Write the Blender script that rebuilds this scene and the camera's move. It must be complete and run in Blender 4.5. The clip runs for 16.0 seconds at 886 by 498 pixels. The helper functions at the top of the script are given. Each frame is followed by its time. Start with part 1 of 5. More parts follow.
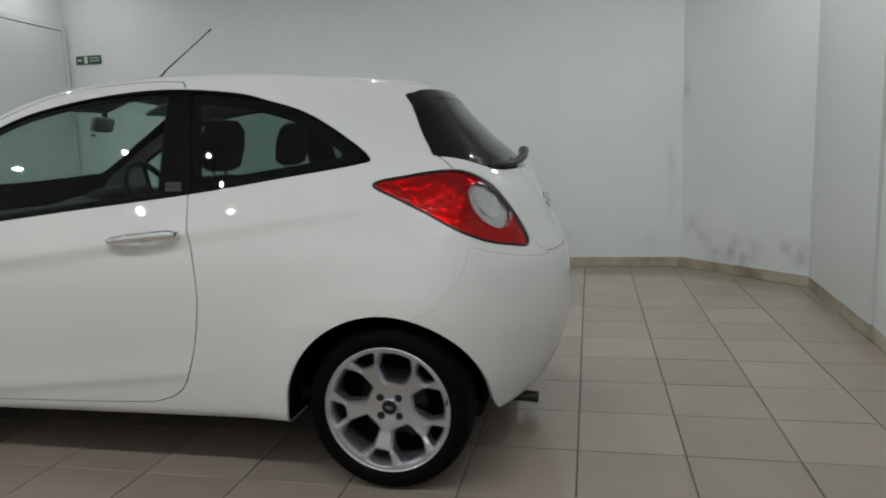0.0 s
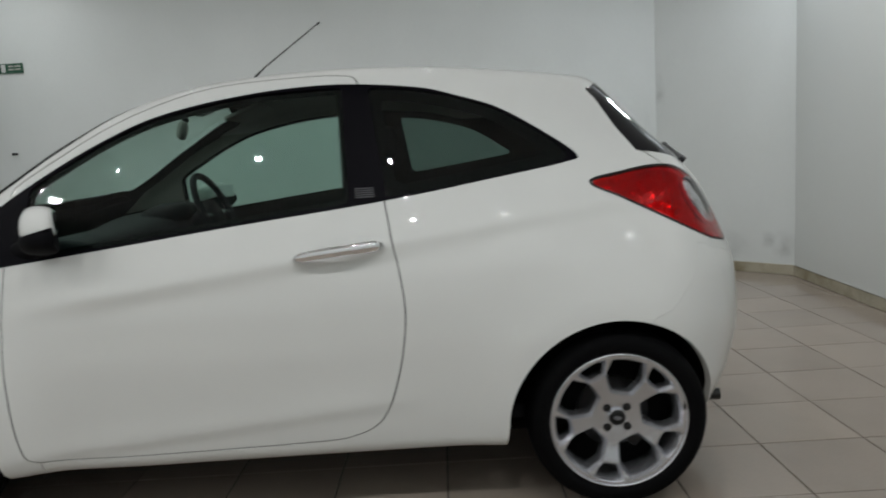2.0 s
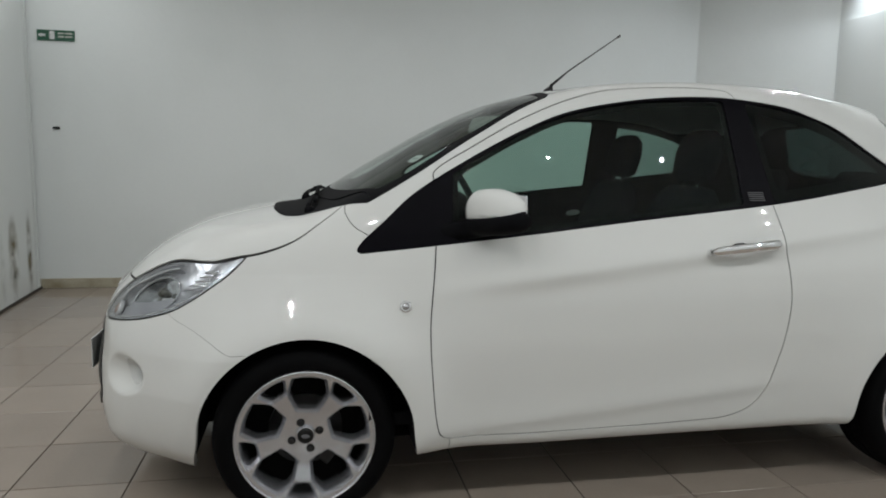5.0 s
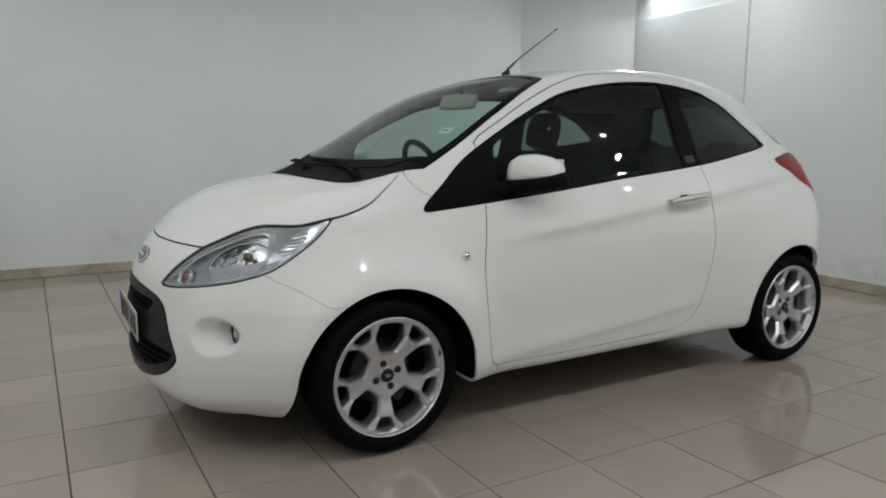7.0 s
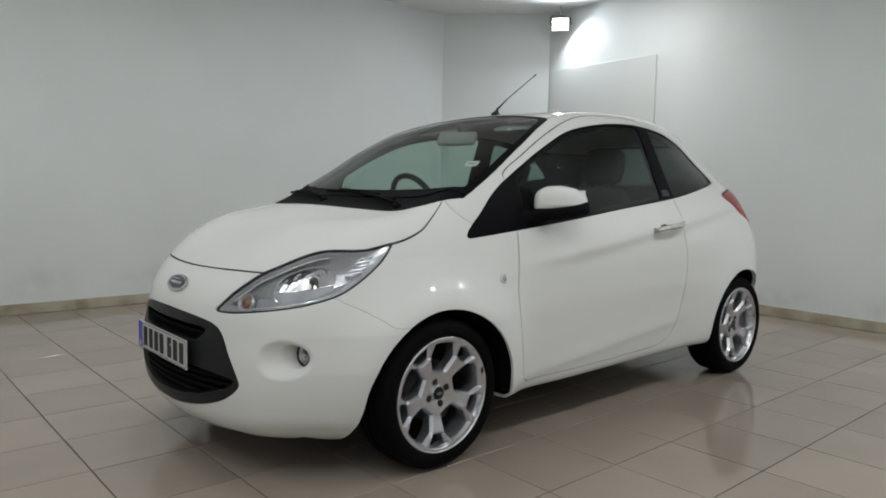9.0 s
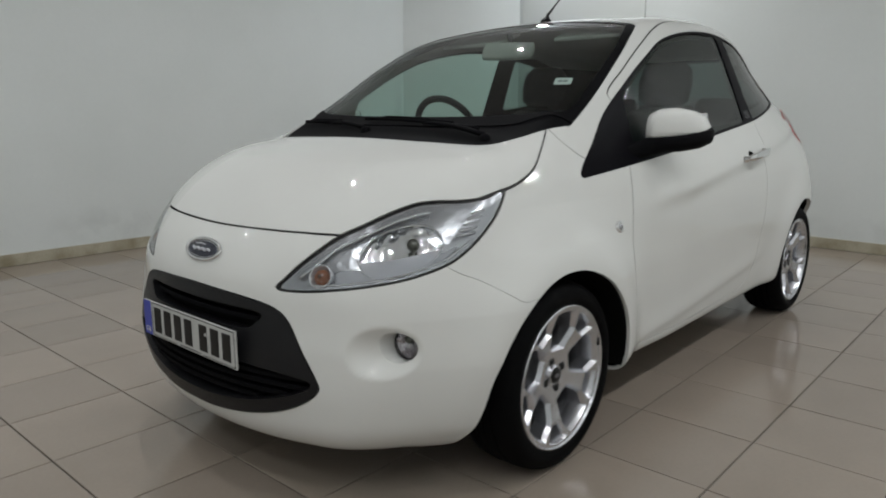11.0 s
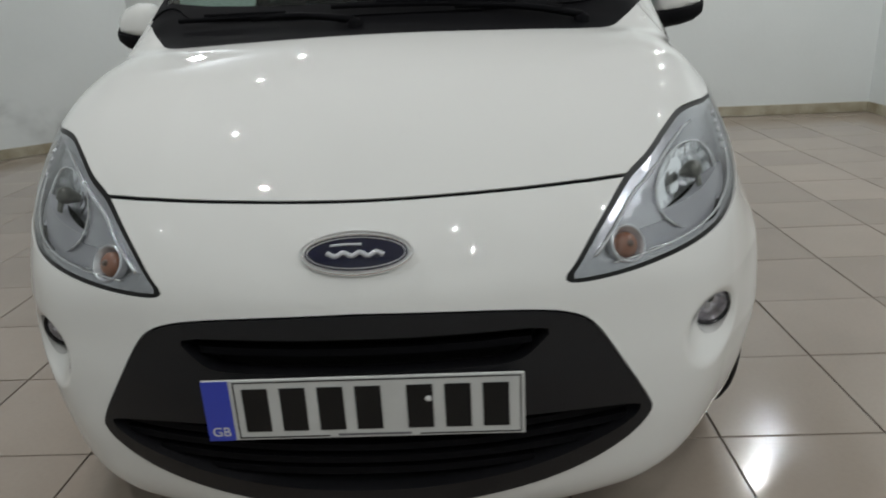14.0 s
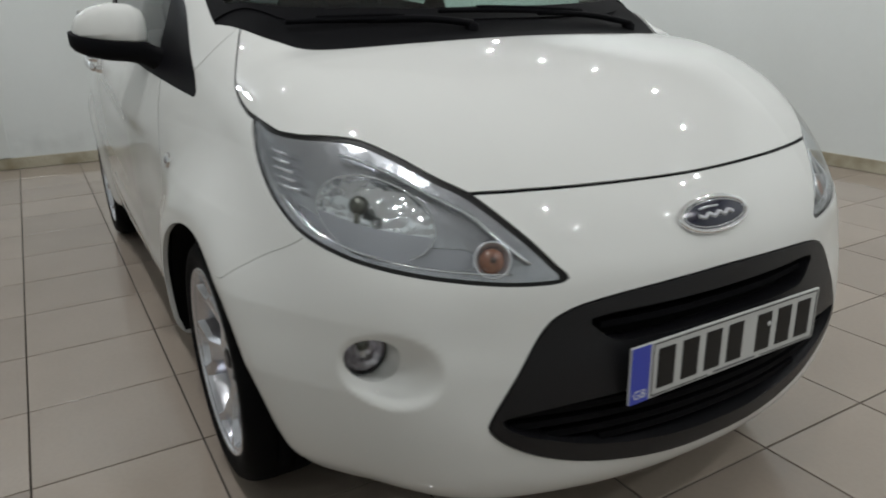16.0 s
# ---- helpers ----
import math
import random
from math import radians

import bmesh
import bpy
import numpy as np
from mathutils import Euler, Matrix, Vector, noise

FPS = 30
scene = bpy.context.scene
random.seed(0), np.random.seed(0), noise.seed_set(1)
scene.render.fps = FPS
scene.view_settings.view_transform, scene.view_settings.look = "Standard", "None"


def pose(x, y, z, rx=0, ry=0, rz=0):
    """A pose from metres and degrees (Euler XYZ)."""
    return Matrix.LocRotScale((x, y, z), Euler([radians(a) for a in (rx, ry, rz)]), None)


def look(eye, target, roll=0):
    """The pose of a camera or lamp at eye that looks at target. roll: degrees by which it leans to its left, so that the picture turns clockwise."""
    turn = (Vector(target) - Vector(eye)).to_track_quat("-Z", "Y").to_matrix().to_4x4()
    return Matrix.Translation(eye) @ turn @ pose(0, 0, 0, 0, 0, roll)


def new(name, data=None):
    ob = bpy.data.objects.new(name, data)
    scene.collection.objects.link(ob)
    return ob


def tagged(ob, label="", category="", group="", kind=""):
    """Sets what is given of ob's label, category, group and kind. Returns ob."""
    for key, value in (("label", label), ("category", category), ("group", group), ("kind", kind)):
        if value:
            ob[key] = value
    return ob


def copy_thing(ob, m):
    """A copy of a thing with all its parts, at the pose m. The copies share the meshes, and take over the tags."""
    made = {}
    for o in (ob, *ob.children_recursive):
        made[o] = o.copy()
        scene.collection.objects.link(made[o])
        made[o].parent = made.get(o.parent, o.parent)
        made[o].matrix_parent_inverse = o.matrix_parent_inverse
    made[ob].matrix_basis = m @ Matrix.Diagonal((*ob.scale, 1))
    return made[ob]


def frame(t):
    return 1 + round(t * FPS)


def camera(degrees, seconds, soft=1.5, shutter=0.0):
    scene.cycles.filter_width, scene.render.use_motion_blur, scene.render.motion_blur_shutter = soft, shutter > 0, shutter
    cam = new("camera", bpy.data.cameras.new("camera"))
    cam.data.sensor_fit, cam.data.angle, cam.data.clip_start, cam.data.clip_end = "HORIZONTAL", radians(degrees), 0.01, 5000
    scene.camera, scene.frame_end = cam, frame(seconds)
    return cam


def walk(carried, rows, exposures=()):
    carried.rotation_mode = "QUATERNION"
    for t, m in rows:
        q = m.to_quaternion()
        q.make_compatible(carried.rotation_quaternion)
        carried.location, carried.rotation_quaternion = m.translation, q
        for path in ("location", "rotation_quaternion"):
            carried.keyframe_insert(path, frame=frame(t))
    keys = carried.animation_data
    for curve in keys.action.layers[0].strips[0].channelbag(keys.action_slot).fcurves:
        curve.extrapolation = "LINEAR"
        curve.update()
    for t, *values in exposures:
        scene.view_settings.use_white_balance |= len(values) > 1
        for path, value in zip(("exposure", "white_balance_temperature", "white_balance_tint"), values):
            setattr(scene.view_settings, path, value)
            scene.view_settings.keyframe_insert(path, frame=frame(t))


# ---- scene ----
cam = camera(64.3, 16.0, 1.9, 0.4)
PATH = [
    (0, (1.822, -2.953, 1.173), (1.413, -1.018, 0.875), -2.0),
    (0.5, (1.523, -2.93, 1.162), (1.165, -0.985, 0.863), -1.2),
    (1, (1.205, -2.884, 1.157), (0.933, -0.924, 0.867), -2.0),
    (1.5, (0.907, -2.909, 1.152), (0.803, -0.928, 0.9), -0.5),
    (2, (0.634, -2.909, 1.165), (0.626, -0.928, 0.891), -3.5),
    (2.5, (0.309, -2.881, 1.181), (0.252, -0.902, 0.895), -2.5),
    (3, (0.01, -2.906, 1.179), (-0.031, -0.918, 0.967), -1.3),
    (3.5, (-0.248, -2.965, 1.191), (-0.284, -0.982, 0.931), -1.8),
    (4, (-0.55, -2.93, 1.167), (-0.533, -0.956, 0.844), -2.1),
    (4.2, (-0.669, -2.934, 1.167), (-0.6, -0.957, 0.871), -1.2),
    (6.3, (-1.877, -2.93, 1.156), (-1.067, -1.12, 0.898), -0.6),
    (6.5, (-1.995, -2.954, 1.132), (-1.141, -1.165, 0.869), -0.8),
    (7, (-2.217, -2.951, 1.114), (-1.215, -1.245, 0.818), 0.5),
    (7.5, (-2.448, -2.854, 1.105), (-1.334, -1.214, 0.84), 0.9),
    (8, (-2.67, -2.88, 1.122), (-1.402, -1.348, 0.91), 0.7),
    (8.5, (-2.835, -2.844, 1.096), (-1.561, -1.316, 0.892), -0.7),
    (8.7, (-2.85, -2.796, 1.067), (-1.565, -1.274, 0.884), 0.2),
    (10.8, (-2.876, -1.945, 1.058), (-1.417, -0.622, 0.712), 0.6),
    (11, (-2.874, -1.825, 1.064), (-1.405, -0.523, 0.681), 0.1),
    (11.5, (-2.864, -1.547, 1.084), (-1.333, -0.325, 0.683), 0.3),
    (12, (-2.924, -1.253, 1.1), (-1.232, -0.273, 0.681), 0.5),
    (12.5, (-2.931, -0.992, 1.088), (-1.19, -0.161, 0.562), -1.6),
    (13, (-2.888, -0.703, 1.079), (-1.068, -0.111, 0.497), -3.2),
    (13.5, (-2.916, -0.423, 1.04), (-1.02, -0.15, 0.466), -1.9),
    (14, (-2.868, -0.178, 1.038), (-0.983, -0.097, 0.375), -3.0),
    (14.5, (-2.806, 0.092, 1.020), (-0.944, -0.058, 0.303), -2.5),
    (15, (-2.789, 0.389, 1.023), (-1.001, -0.123, 0.289), -1.5),
    (15.5, (-2.784, 0.683, 1.014), (-1.029, -0.015, 0.358), -3.4),
    (16, (-2.675, 1.038, 1.038), (-1.026, 0.102, 0.397), -1.4),
]
walk(cam, [(t, look(eye, target, roll)) for t, eye, target, roll in PATH],
     exposures=[(0, 0.0), (4, 0.07), (8.5, 0.11), (11, 0.03), (13, 0.04), (14.5, 0.12), (16, 0.15)])

# ---- light: white ceiling spots, two small flood lamps in the corners ----
world = bpy.data.worlds.new("world")
scene.world = world
world.use_nodes = True
world.node_tree.nodes["Background"].inputs[0].default_value = (0.8, 0.9, 1.0, 1)
world.node_tree.nodes["Background"].inputs[1].default_value = 0.02
CEILING = 3.05
SPOTS = [(x, -2.6) for x in (2.4, 1.46, 0.55, -0.62, -1.75, -2.95, -4.1)]
SPOTS += [(x, 1.2) for x in (2.5, 0.75, -1.2)] + [(-2.25, 1.1)]
# unseen spots added to brighten the car's front and the door corner
SPOTS += [(-3.4, -0.5), (-4.3, -0.9), (-3.0, 2.9)]
SPOT_WATTS = {-2.6: 10.0, 1.2: 13.6, 1.1: 10.2, -0.5: 10.2, -0.9: 10.2, 2.9: 4.2}
for sx, sy in SPOTS:
    lamp = bpy.data.lights.new("spot_light", "AREA")
    lamp.shape, lamp.size, lamp.energy, lamp.color = "DISK", 0.050, SPOT_WATTS[sy], (0.985, 1.0, 1.0)
    lamp.spread = radians(180)
    new("spot_light", lamp).matrix_world = pose(sx, sy, CEILING - 0.022)

# ---- materials ----
def material(name, color, rough=0.5, metal=0.0, coat=0.0, spots=0.0, grain=0.0, scale=6.0, bump=0.0, bump_scale=200.0, tint=None,
             emit=0.0, spec=0.5, facet=0.0, facet_scale=70.0):
    """A principled surface with two scales of colour variation and fine relief."""
    m = bpy.data.materials.new(name)
    m.use_nodes = True
    nt = m.node_tree
    b = nt.nodes["Principled BSDF"]
    b.inputs["Base Color"].default_value = (*color, 1)
    b.inputs["Roughness"].default_value = rough
    b.inputs["Metallic"].default_value = metal
    b.inputs["Coat Weight"].default_value = coat
    b.inputs["Coat Roughness"].default_value = 0.02
    b.inputs["Specular IOR Level"].default_value = spec
    if emit:
        b.inputs["Emission Color"].default_value = (*color, 1)
        b.inputs["Emission Strength"].default_value = emit
    geo = nt.nodes.new("ShaderNodeNewGeometry")
    if spots or grain:
        big = nt.nodes.new("ShaderNodeTexNoise")
        big.inputs["Scale"].default_value, big.inputs["Detail"].default_value = scale, 5
        small = nt.nodes.new("ShaderNodeTexNoise")
        small.inputs["Scale"].default_value, small.inputs["Detail"].default_value = scale * 30, 3
        nt.links.new(geo.outputs["Position"], big.inputs["Vector"])
        nt.links.new(geo.outputs["Position"], small.inputs["Vector"])
        last = None
        for tex, amount in ((big, spots), (small, grain)):
            mix = nt.nodes.new("ShaderNodeMix")
            mix.data_type = "RGBA"
            ramp = nt.nodes.new("ShaderNodeMapRange")
            ramp.inputs["From Min"].default_value, ramp.inputs["From Max"].default_value = 0.42, 0.75
            ramp.inputs["To Max"].default_value = amount
            nt.links.new(tex.outputs["Fac"], ramp.inputs["Value"])
            nt.links.new(ramp.outputs["Result"], mix.inputs["Factor"])
            mix.inputs["A"].default_value = (*color, 1)
            mix.inputs["B"].default_value = (*(tint or [c * 0.55 for c in color]), 1)
            if last:
                nt.links.new(last, mix.inputs["A"])
            last = mix.outputs["Result"]
        nt.links.new(last, b.inputs["Base Color"])
    if bump:
        tex = nt.nodes.new("ShaderNodeTexNoise")
        tex.inputs["Scale"].default_value, tex.inputs["Detail"].default_value = bump_scale, 4
        nt.links.new(geo.outputs["Position"], tex.inputs["Vector"])
        node = nt.nodes.new("ShaderNodeBump")
        node.inputs["Strength"].default_value, node.inputs["Distance"].default_value = bump, 0.01
        nt.links.new(tex.outputs["Fac"], node.inputs["Height"])
        nt.links.new(node.outputs["Normal"], b.inputs["Normal"])
        if facet:
            cells = nt.nodes.new("ShaderNodeTexVoronoi")
            cells.inputs["Scale"].default_value = facet_scale
            nt.links.new(geo.outputs["Position"], cells.inputs["Vector"])
            second = nt.nodes.new("ShaderNodeBump")
            second.inputs["Strength"].default_value, second.inputs["Distance"].default_value = facet, 0.01
            nt.links.new(cells.outputs["Distance"], second.inputs["Height"])
            nt.links.new(node.outputs["Normal"], second.inputs["Normal"])
            nt.links.new(second.outputs["Normal"], b.inputs["Normal"])
    return m


def glass_material(name, tint, rough=0.0, ripple=0.0):
    """Thin tinted glass: clear through, glossy by Fresnel."""
    m = bpy.data.materials.new(name)
    m.use_nodes = True
    nt = m.node_tree
    nt.nodes.remove(nt.nodes["Principled BSDF"])
    clear = nt.nodes.new("ShaderNodeBsdfTransparent")
    clear.inputs[0].default_value = (*tint, 1)
    gloss = nt.nodes.new("ShaderNodeBsdfGlossy")
    gloss.inputs["Roughness"].default_value = rough
    if ripple:
        geo = nt.nodes.new("ShaderNodeNewGeometry")
        cells = nt.nodes.new("ShaderNodeTexVoronoi")
        cells.inputs["Scale"].default_value = 48.0
        nt.links.new(geo.outputs["Position"], cells.inputs["Vector"])
        wavy = nt.nodes.new("ShaderNodeBump")
        wavy.inputs["Strength"].default_value, wavy.inputs["Distance"].default_value = ripple, 0.01
        nt.links.new(cells.outputs["Distance"], wavy.inputs["Height"])
        nt.links.new(wavy.outputs["Normal"], gloss.inputs["Normal"])
    facing = nt.nodes.new("ShaderNodeLayerWeight")
    facing.inputs["Blend"].default_value = 0.5
    power = nt.nodes.new("ShaderNodeMath")
    power.operation = "POWER"
    power.inputs[1].default_value = 5.0
    nt.links.new(facing.outputs["Facing"], power.inputs[0])
    fres = nt.nodes.new("ShaderNodeMapRange")
    fres.inputs["To Min"].default_value, fres.inputs["To Max"].default_value = 0.032, 1.0
    nt.links.new(power.outputs[0], fres.inputs["Value"])
    mix = nt.nodes.new("ShaderNodeMixShader")
    nt.links.new(fres.outputs[0], mix.inputs[0])
    nt.links.new(clear.outputs[0], mix.inputs[1])
    nt.links.new(gloss.outputs[0], mix.inputs[2])
    nt.links.new(mix.outputs[0], nt.nodes["Material Output"].inputs[0])
    return m


PAINT = material("white_car_paint", (0.675, 0.68, 0.664), 0.6, coat=1.0, spots=0.04, scale=3, bump=0.0015, bump_scale=260, spec=0.0)
BLACK_GLOSS = material("black_gloss_trim", (0.012, 0.012, 0.014), 0.22, spots=0.3, scale=8)
LAMP_RING = material("clear_indicator_ring", (0.60, 0.60, 0.62), 0.18, metal=0.7)
BLACK_SATIN = material("black_satin_trim", (0.0036, 0.0033, 0.005), 0.42, spots=0.3, scale=8, spec=0.035)
BLACK_GLASS = material("black_glass_edge", (0.0035, 0.0035, 0.005), 0.05, spots=0.2, scale=8, spec=0.30)
BLACK_PLASTIC = material("black_grained_plastic", (0.008, 0.008, 0.0095), 0.40, spec=0.30, spots=0.3, grain=0.3, scale=9, bump=0.15, bump_scale=900)
# dark liners and hollows, with their deep shade put into the colour
DARK_VOID = material("shaded_hollow_black", (0.0035, 0.0035, 0.0035), 0.9, spots=0.4, scale=10, spec=0.1)
# stands for the shade deep in the panel gaps
SEAM_SHADE = material("seam_shade", (0.006, 0.006, 0.006), 0.9, spec=0.1)
GLASS = glass_material("tinted_green_glass", (0.55, 0.69, 0.64))
QUARTER_TINT = glass_material("quarter_glass", (0.29, 0.38, 0.35))
SCREEN_CLEAR = glass_material("windscreen_glass", (0.78, 0.88, 0.84))
DARK_GLASS = glass_material("dark_rear_glass", (0.10, 0.13, 0.13))
CLEAR = glass_material("clear_lens", (0.93, 0.95, 0.96))
RED_LENS = glass_material("red_lens", (0.76, 0.008, 0.020), 0.02, 0.10)
TAIL_REFLECT = material("tail_lamp_reflector", (0.74, 0.72, 0.72), 0.17, metal=0.75, spots=0.6, grain=0.0, scale=11, tint=(0.34, 0.31, 0.31), bump=0.25, bump_scale=30, facet=0.55, facet_scale=42)
RUBBER = material("tyre_rubber", (0.003, 0.003, 0.0034), 0.7, spots=0.4, grain=0.3, scale=12, spec=0.06, bump=0.12, bump_scale=400)
ALLOY = material("silver_alloy", (0.60, 0.605, 0.64), 0.25, metal=0.90, spots=0.15, scale=14, bump=0.01, bump_scale=700)
CHROME = material("chrome", (0.85, 0.85, 0.86), 0.06, metal=1.0)
SATIN = material("satin_reflector", (0.70, 0.70, 0.72), 0.16, metal=1.0, bump=0.05, bump_scale=60)
GREY_REFLECT = material("grey_lamp_housing", (0.45, 0.45, 0.47), 0.24, metal=0.75, spots=0.5, scale=14, tint=(0.28, 0.28, 0.30), bump=0.08, bump_scale=50, facet=0.10, facet_scale=38)
SHELF = material("smoke_grey_shelf", (0.34, 0.34, 0.36), 0.38, metal=0.25, spots=0.35, grain=0.2, scale=12)
AMBER = material("amber_bulb", (0.19, 0.075, 0.04), 0.2, coat=0.6, spots=0.5, scale=40, tint=(0.27, 0.12, 0.065))
AMBER_DARK = material("dark_amber_tip", (0.07, 0.04, 0.025), 0.25, coat=0.5)
BULB_CAP = material("olive_bulb_cap", (0.10, 0.10, 0.085), 0.3, metal=0.6)
STEEL = material("brake_steel", (0.04, 0.04, 0.04), 0.4, metal=0.9, spots=0.4, scale=20)
INTERIOR = material("charcoal_interior", (0.011, 0.011, 0.013), 0.65, spec=0.15, spots=0.3, grain=0.4, scale=10, bump=0.1, bump_scale=500)
SEAT_CLOTH = material("dark_seat_cloth", (0.011, 0.011, 0.013), 0.85, spec=0.1, spots=0.3, grain=0.5, scale=14, bump=0.2, bump_scale=600)
PILLAR_TRIM = material("grey_pillar_trim", (0.17, 0.17, 0.15), 0.8, grain=0.2, scale=10)
HEADLINER = material("pale_headliner", (0.32, 0.32, 0.30), 0.9, grain=0.2, scale=10)
BLUE = material("blue_enamel", (0.004, 0.005, 0.022), 0.12, coat=0.5)
PLATE_BLUE = material("plate_blue", (0.02, 0.045, 0.42), 0.3, coat=0.5)
PLATE_WHITE = material("plate_white", (0.52, 0.53, 0.52), 0.35, spots=0.15, scale=20)
INK_MATT = material("matt_black_rubber", (0.005, 0.005, 0.006), 0.7, spec=0.05, spots=0.2, scale=20)
# grey of the shaded door and hood side gaps
GREY_GAP_SHADE = material("dark_grey_gap_shade", (0.035, 0.035, 0.035), 0.8, spec=0.1)
INK = material("black_ink", (0.008, 0.008, 0.008), 0.4, spec=0.25)
GREY_INK = material("grey_ink", (0.12, 0.12, 0.13), 0.5)
WHITE_PAPER = material("white_paper", (0.6, 0.61, 0.61), 0.6)
WALL = material("white_wall_paint", (0.69, 0.72, 0.715), 0.55, spots=0.22, grain=0.05, scale=1.1, tint=(0.50, 0.53, 0.51), bump=0.06, bump_scale=35)
CEIL = material("white_ceiling_paint", (0.78, 0.78, 0.78), 0.8, spots=0.06, scale=1.5, bump=0.05, bump_scale=60)
DOOR_PAINT = material("white_door_paint", (0.63, 0.655, 0.645), 0.35, spots=0.12, grain=0.02, scale=2.2, tint=(0.58, 0.60, 0.55))
SKIRTING = material("stained_beige_skirting", (0.45, 0.415, 0.325), 0.4, spots=0.95, grain=0.35, scale=5, tint=(0.19, 0.155, 0.085))
GROUT = material("dark_grout", (0.05, 0.041, 0.033), 0.9, spots=0.4, scale=5)
GREEN = material("green_sign", (0.012, 0.075, 0.04), 0.4)
DIRT = material("grey_scuff", (0.45, 0.45, 0.42), 0.6, spots=0.5, scale=30)
LAMP_GLOW = material("lamp_glow", (1.0, 0.97, 0.9), 0.4, emit=12.0)


def tile_material():
    m = material("beige_ceramic_tile", (0.302, 0.255, 0.213), 0.10, spots=0.30, grain=0.16, scale=2.6, tint=(0.226, 0.187, 0.153), bump=0.012, bump_scale=9)
    nt = m.node_tree
    b = nt.nodes["Principled BSDF"]
    info = nt.nodes.new("ShaderNodeObjectInfo")
    hsv = nt.nodes.new("ShaderNodeHueSaturation")
    rng = nt.nodes.new("ShaderNodeMapRange")
    rng.inputs["To Min"].default_value, rng.inputs["To Max"].default_value = 0.90, 1.07
    nt.links.new(info.outputs["Random"], rng.inputs["Value"])
    nt.links.new(rng.outputs["Result"], hsv.inputs["Value"])
    nt.links.new(b.inputs["Base Color"].links[0].from_socket, hsv.inputs["Color"])
    nt.links.new(hsv.outputs["Color"], b.inputs["Base Color"])
    geo = nt.nodes.new("ShaderNodeNewGeometry")
    smear = nt.nodes.new("ShaderNodeTexNoise")
    smear.inputs["Scale"].default_value, smear.inputs["Detail"].default_value = 3.0, 6
    nt.links.new(geo.outputs["Position"], smear.inputs["Vector"])
    r2 = nt.nodes.new("ShaderNodeMapRange")
    r2.inputs["From Min"].default_value, r2.inputs["From Max"].default_value = 0.3, 0.7
    r2.inputs["To Min"].default_value, r2.inputs["To Max"].default_value = 0.06, 0.20
    nt.links.new(smear.outputs["Fac"], r2.inputs["Value"])
    nt.links.new(r2.outputs["Result"], b.inputs["Roughness"])
    return m


TILE = tile_material()
LENS_WHITE = material("frosted_clear_lens", (0.62, 0.57, 0.60), 0.16, metal=0.75, coat=1.0, spots=0.5, scale=18, tint=(0.36, 0.32, 0.36), bump=0.12, bump_scale=60, facet=0.5, facet_scale=44)


def stain_material(name, color, strength):
    """A soft smudge that fades out from the middle of a small patch."""
    m = bpy.data.materials.new(name)
    m.use_nodes = True
    nt = m.node_tree
    b = nt.nodes["Principled BSDF"]
    b.inputs["Base Color"].default_value = (*color, 1)
    b.inputs["Roughness"].default_value = 0.8
    co = nt.nodes.new("ShaderNodeTexCoord")
    ball = nt.nodes.new("ShaderNodeTexGradient")
    ball.gradient_type = "SPHERICAL"
    nt.links.new(co.outputs["Object"], ball.inputs["Vector"])
    tex = nt.nodes.new("ShaderNodeTexNoise")
    tex.inputs["Scale"].default_value, tex.inputs["Detail"].default_value = 2.3, 6
    geo = nt.nodes.new("ShaderNodeNewGeometry")
    scale = nt.nodes.new("ShaderNodeVectorMath")
    scale.operation = "SCALE"
    scale.inputs["Scale"].default_value = 3.2
    nt.links.new(geo.outputs["Position"], scale.inputs[0])
    nt.links.new(scale.outputs[0], tex.inputs["Vector"])
    mul = nt.nodes.new("ShaderNodeMath")
    mul.operation = "MULTIPLY"
    patchy = nt.nodes.new("ShaderNodeMapRange")
    patchy.inputs["From Min"].default_value, patchy.inputs["From Max"].default_value = 0.36, 0.70
    nt.links.new(tex.outputs["Fac"], patchy.inputs["Value"])
    nt.links.new(ball.outputs["Fac"], mul.inputs[0])
    nt.links.new(patchy.outputs["Result"], mul.inputs[1])
    gain = nt.nodes.new("ShaderNodeMath")
    gain.operation = "MULTIPLY"
    gain.inputs[1].default_value = strength
    nt.links.new(mul.outputs[0], gain.inputs[0])
    nt.links.new(gain.outputs[0], b.inputs["Alpha"])
    return m


SMUDGE = stain_material("grey_smudge", (0.24, 0.245, 0.23), 0.36)
FAINT_SMUDGE = stain_material("faint_grey_smudge", (0.27, 0.28, 0.26), 0.17)
BROWN_STAIN = stain_material("brown_damp_stain", (0.20, 0.165, 0.085), 1.5)

# ---- mesh tools ----
def part(name, bm, mat, parent=None, label="", smooth=False):
    """Links a bmesh as one mesh object under a thing or a part."""
    me = bpy.data.meshes.new(name)
    bmesh.ops.recalc_face_normals(bm, faces=bm.faces)
    bm.to_mesh(me)
    bm.free()
    me.materials.append(mat)
    if smooth:
        me.shade_smooth()
    ob = new(name, me)
    ob.parent = parent
    return tagged(ob, label)


def raw(name, verts, faces, mat, parent=None, label="", smooth=True, normals=None):
    me = bpy.data.meshes.new(name)
    me.from_pydata([tuple(map(float, v)) for v in verts], [], [tuple(map(int, f)) for f in faces])
    me.update()
    me.materials.append(mat)
    if smooth:
        me.shade_smooth()
    if normals is not None:
        me.normals_split_custom_set_from_vertices([tuple(map(float, n)) for n in normals])
    ob = new(name, me)
    ob.parent = parent
    return tagged(ob, label)


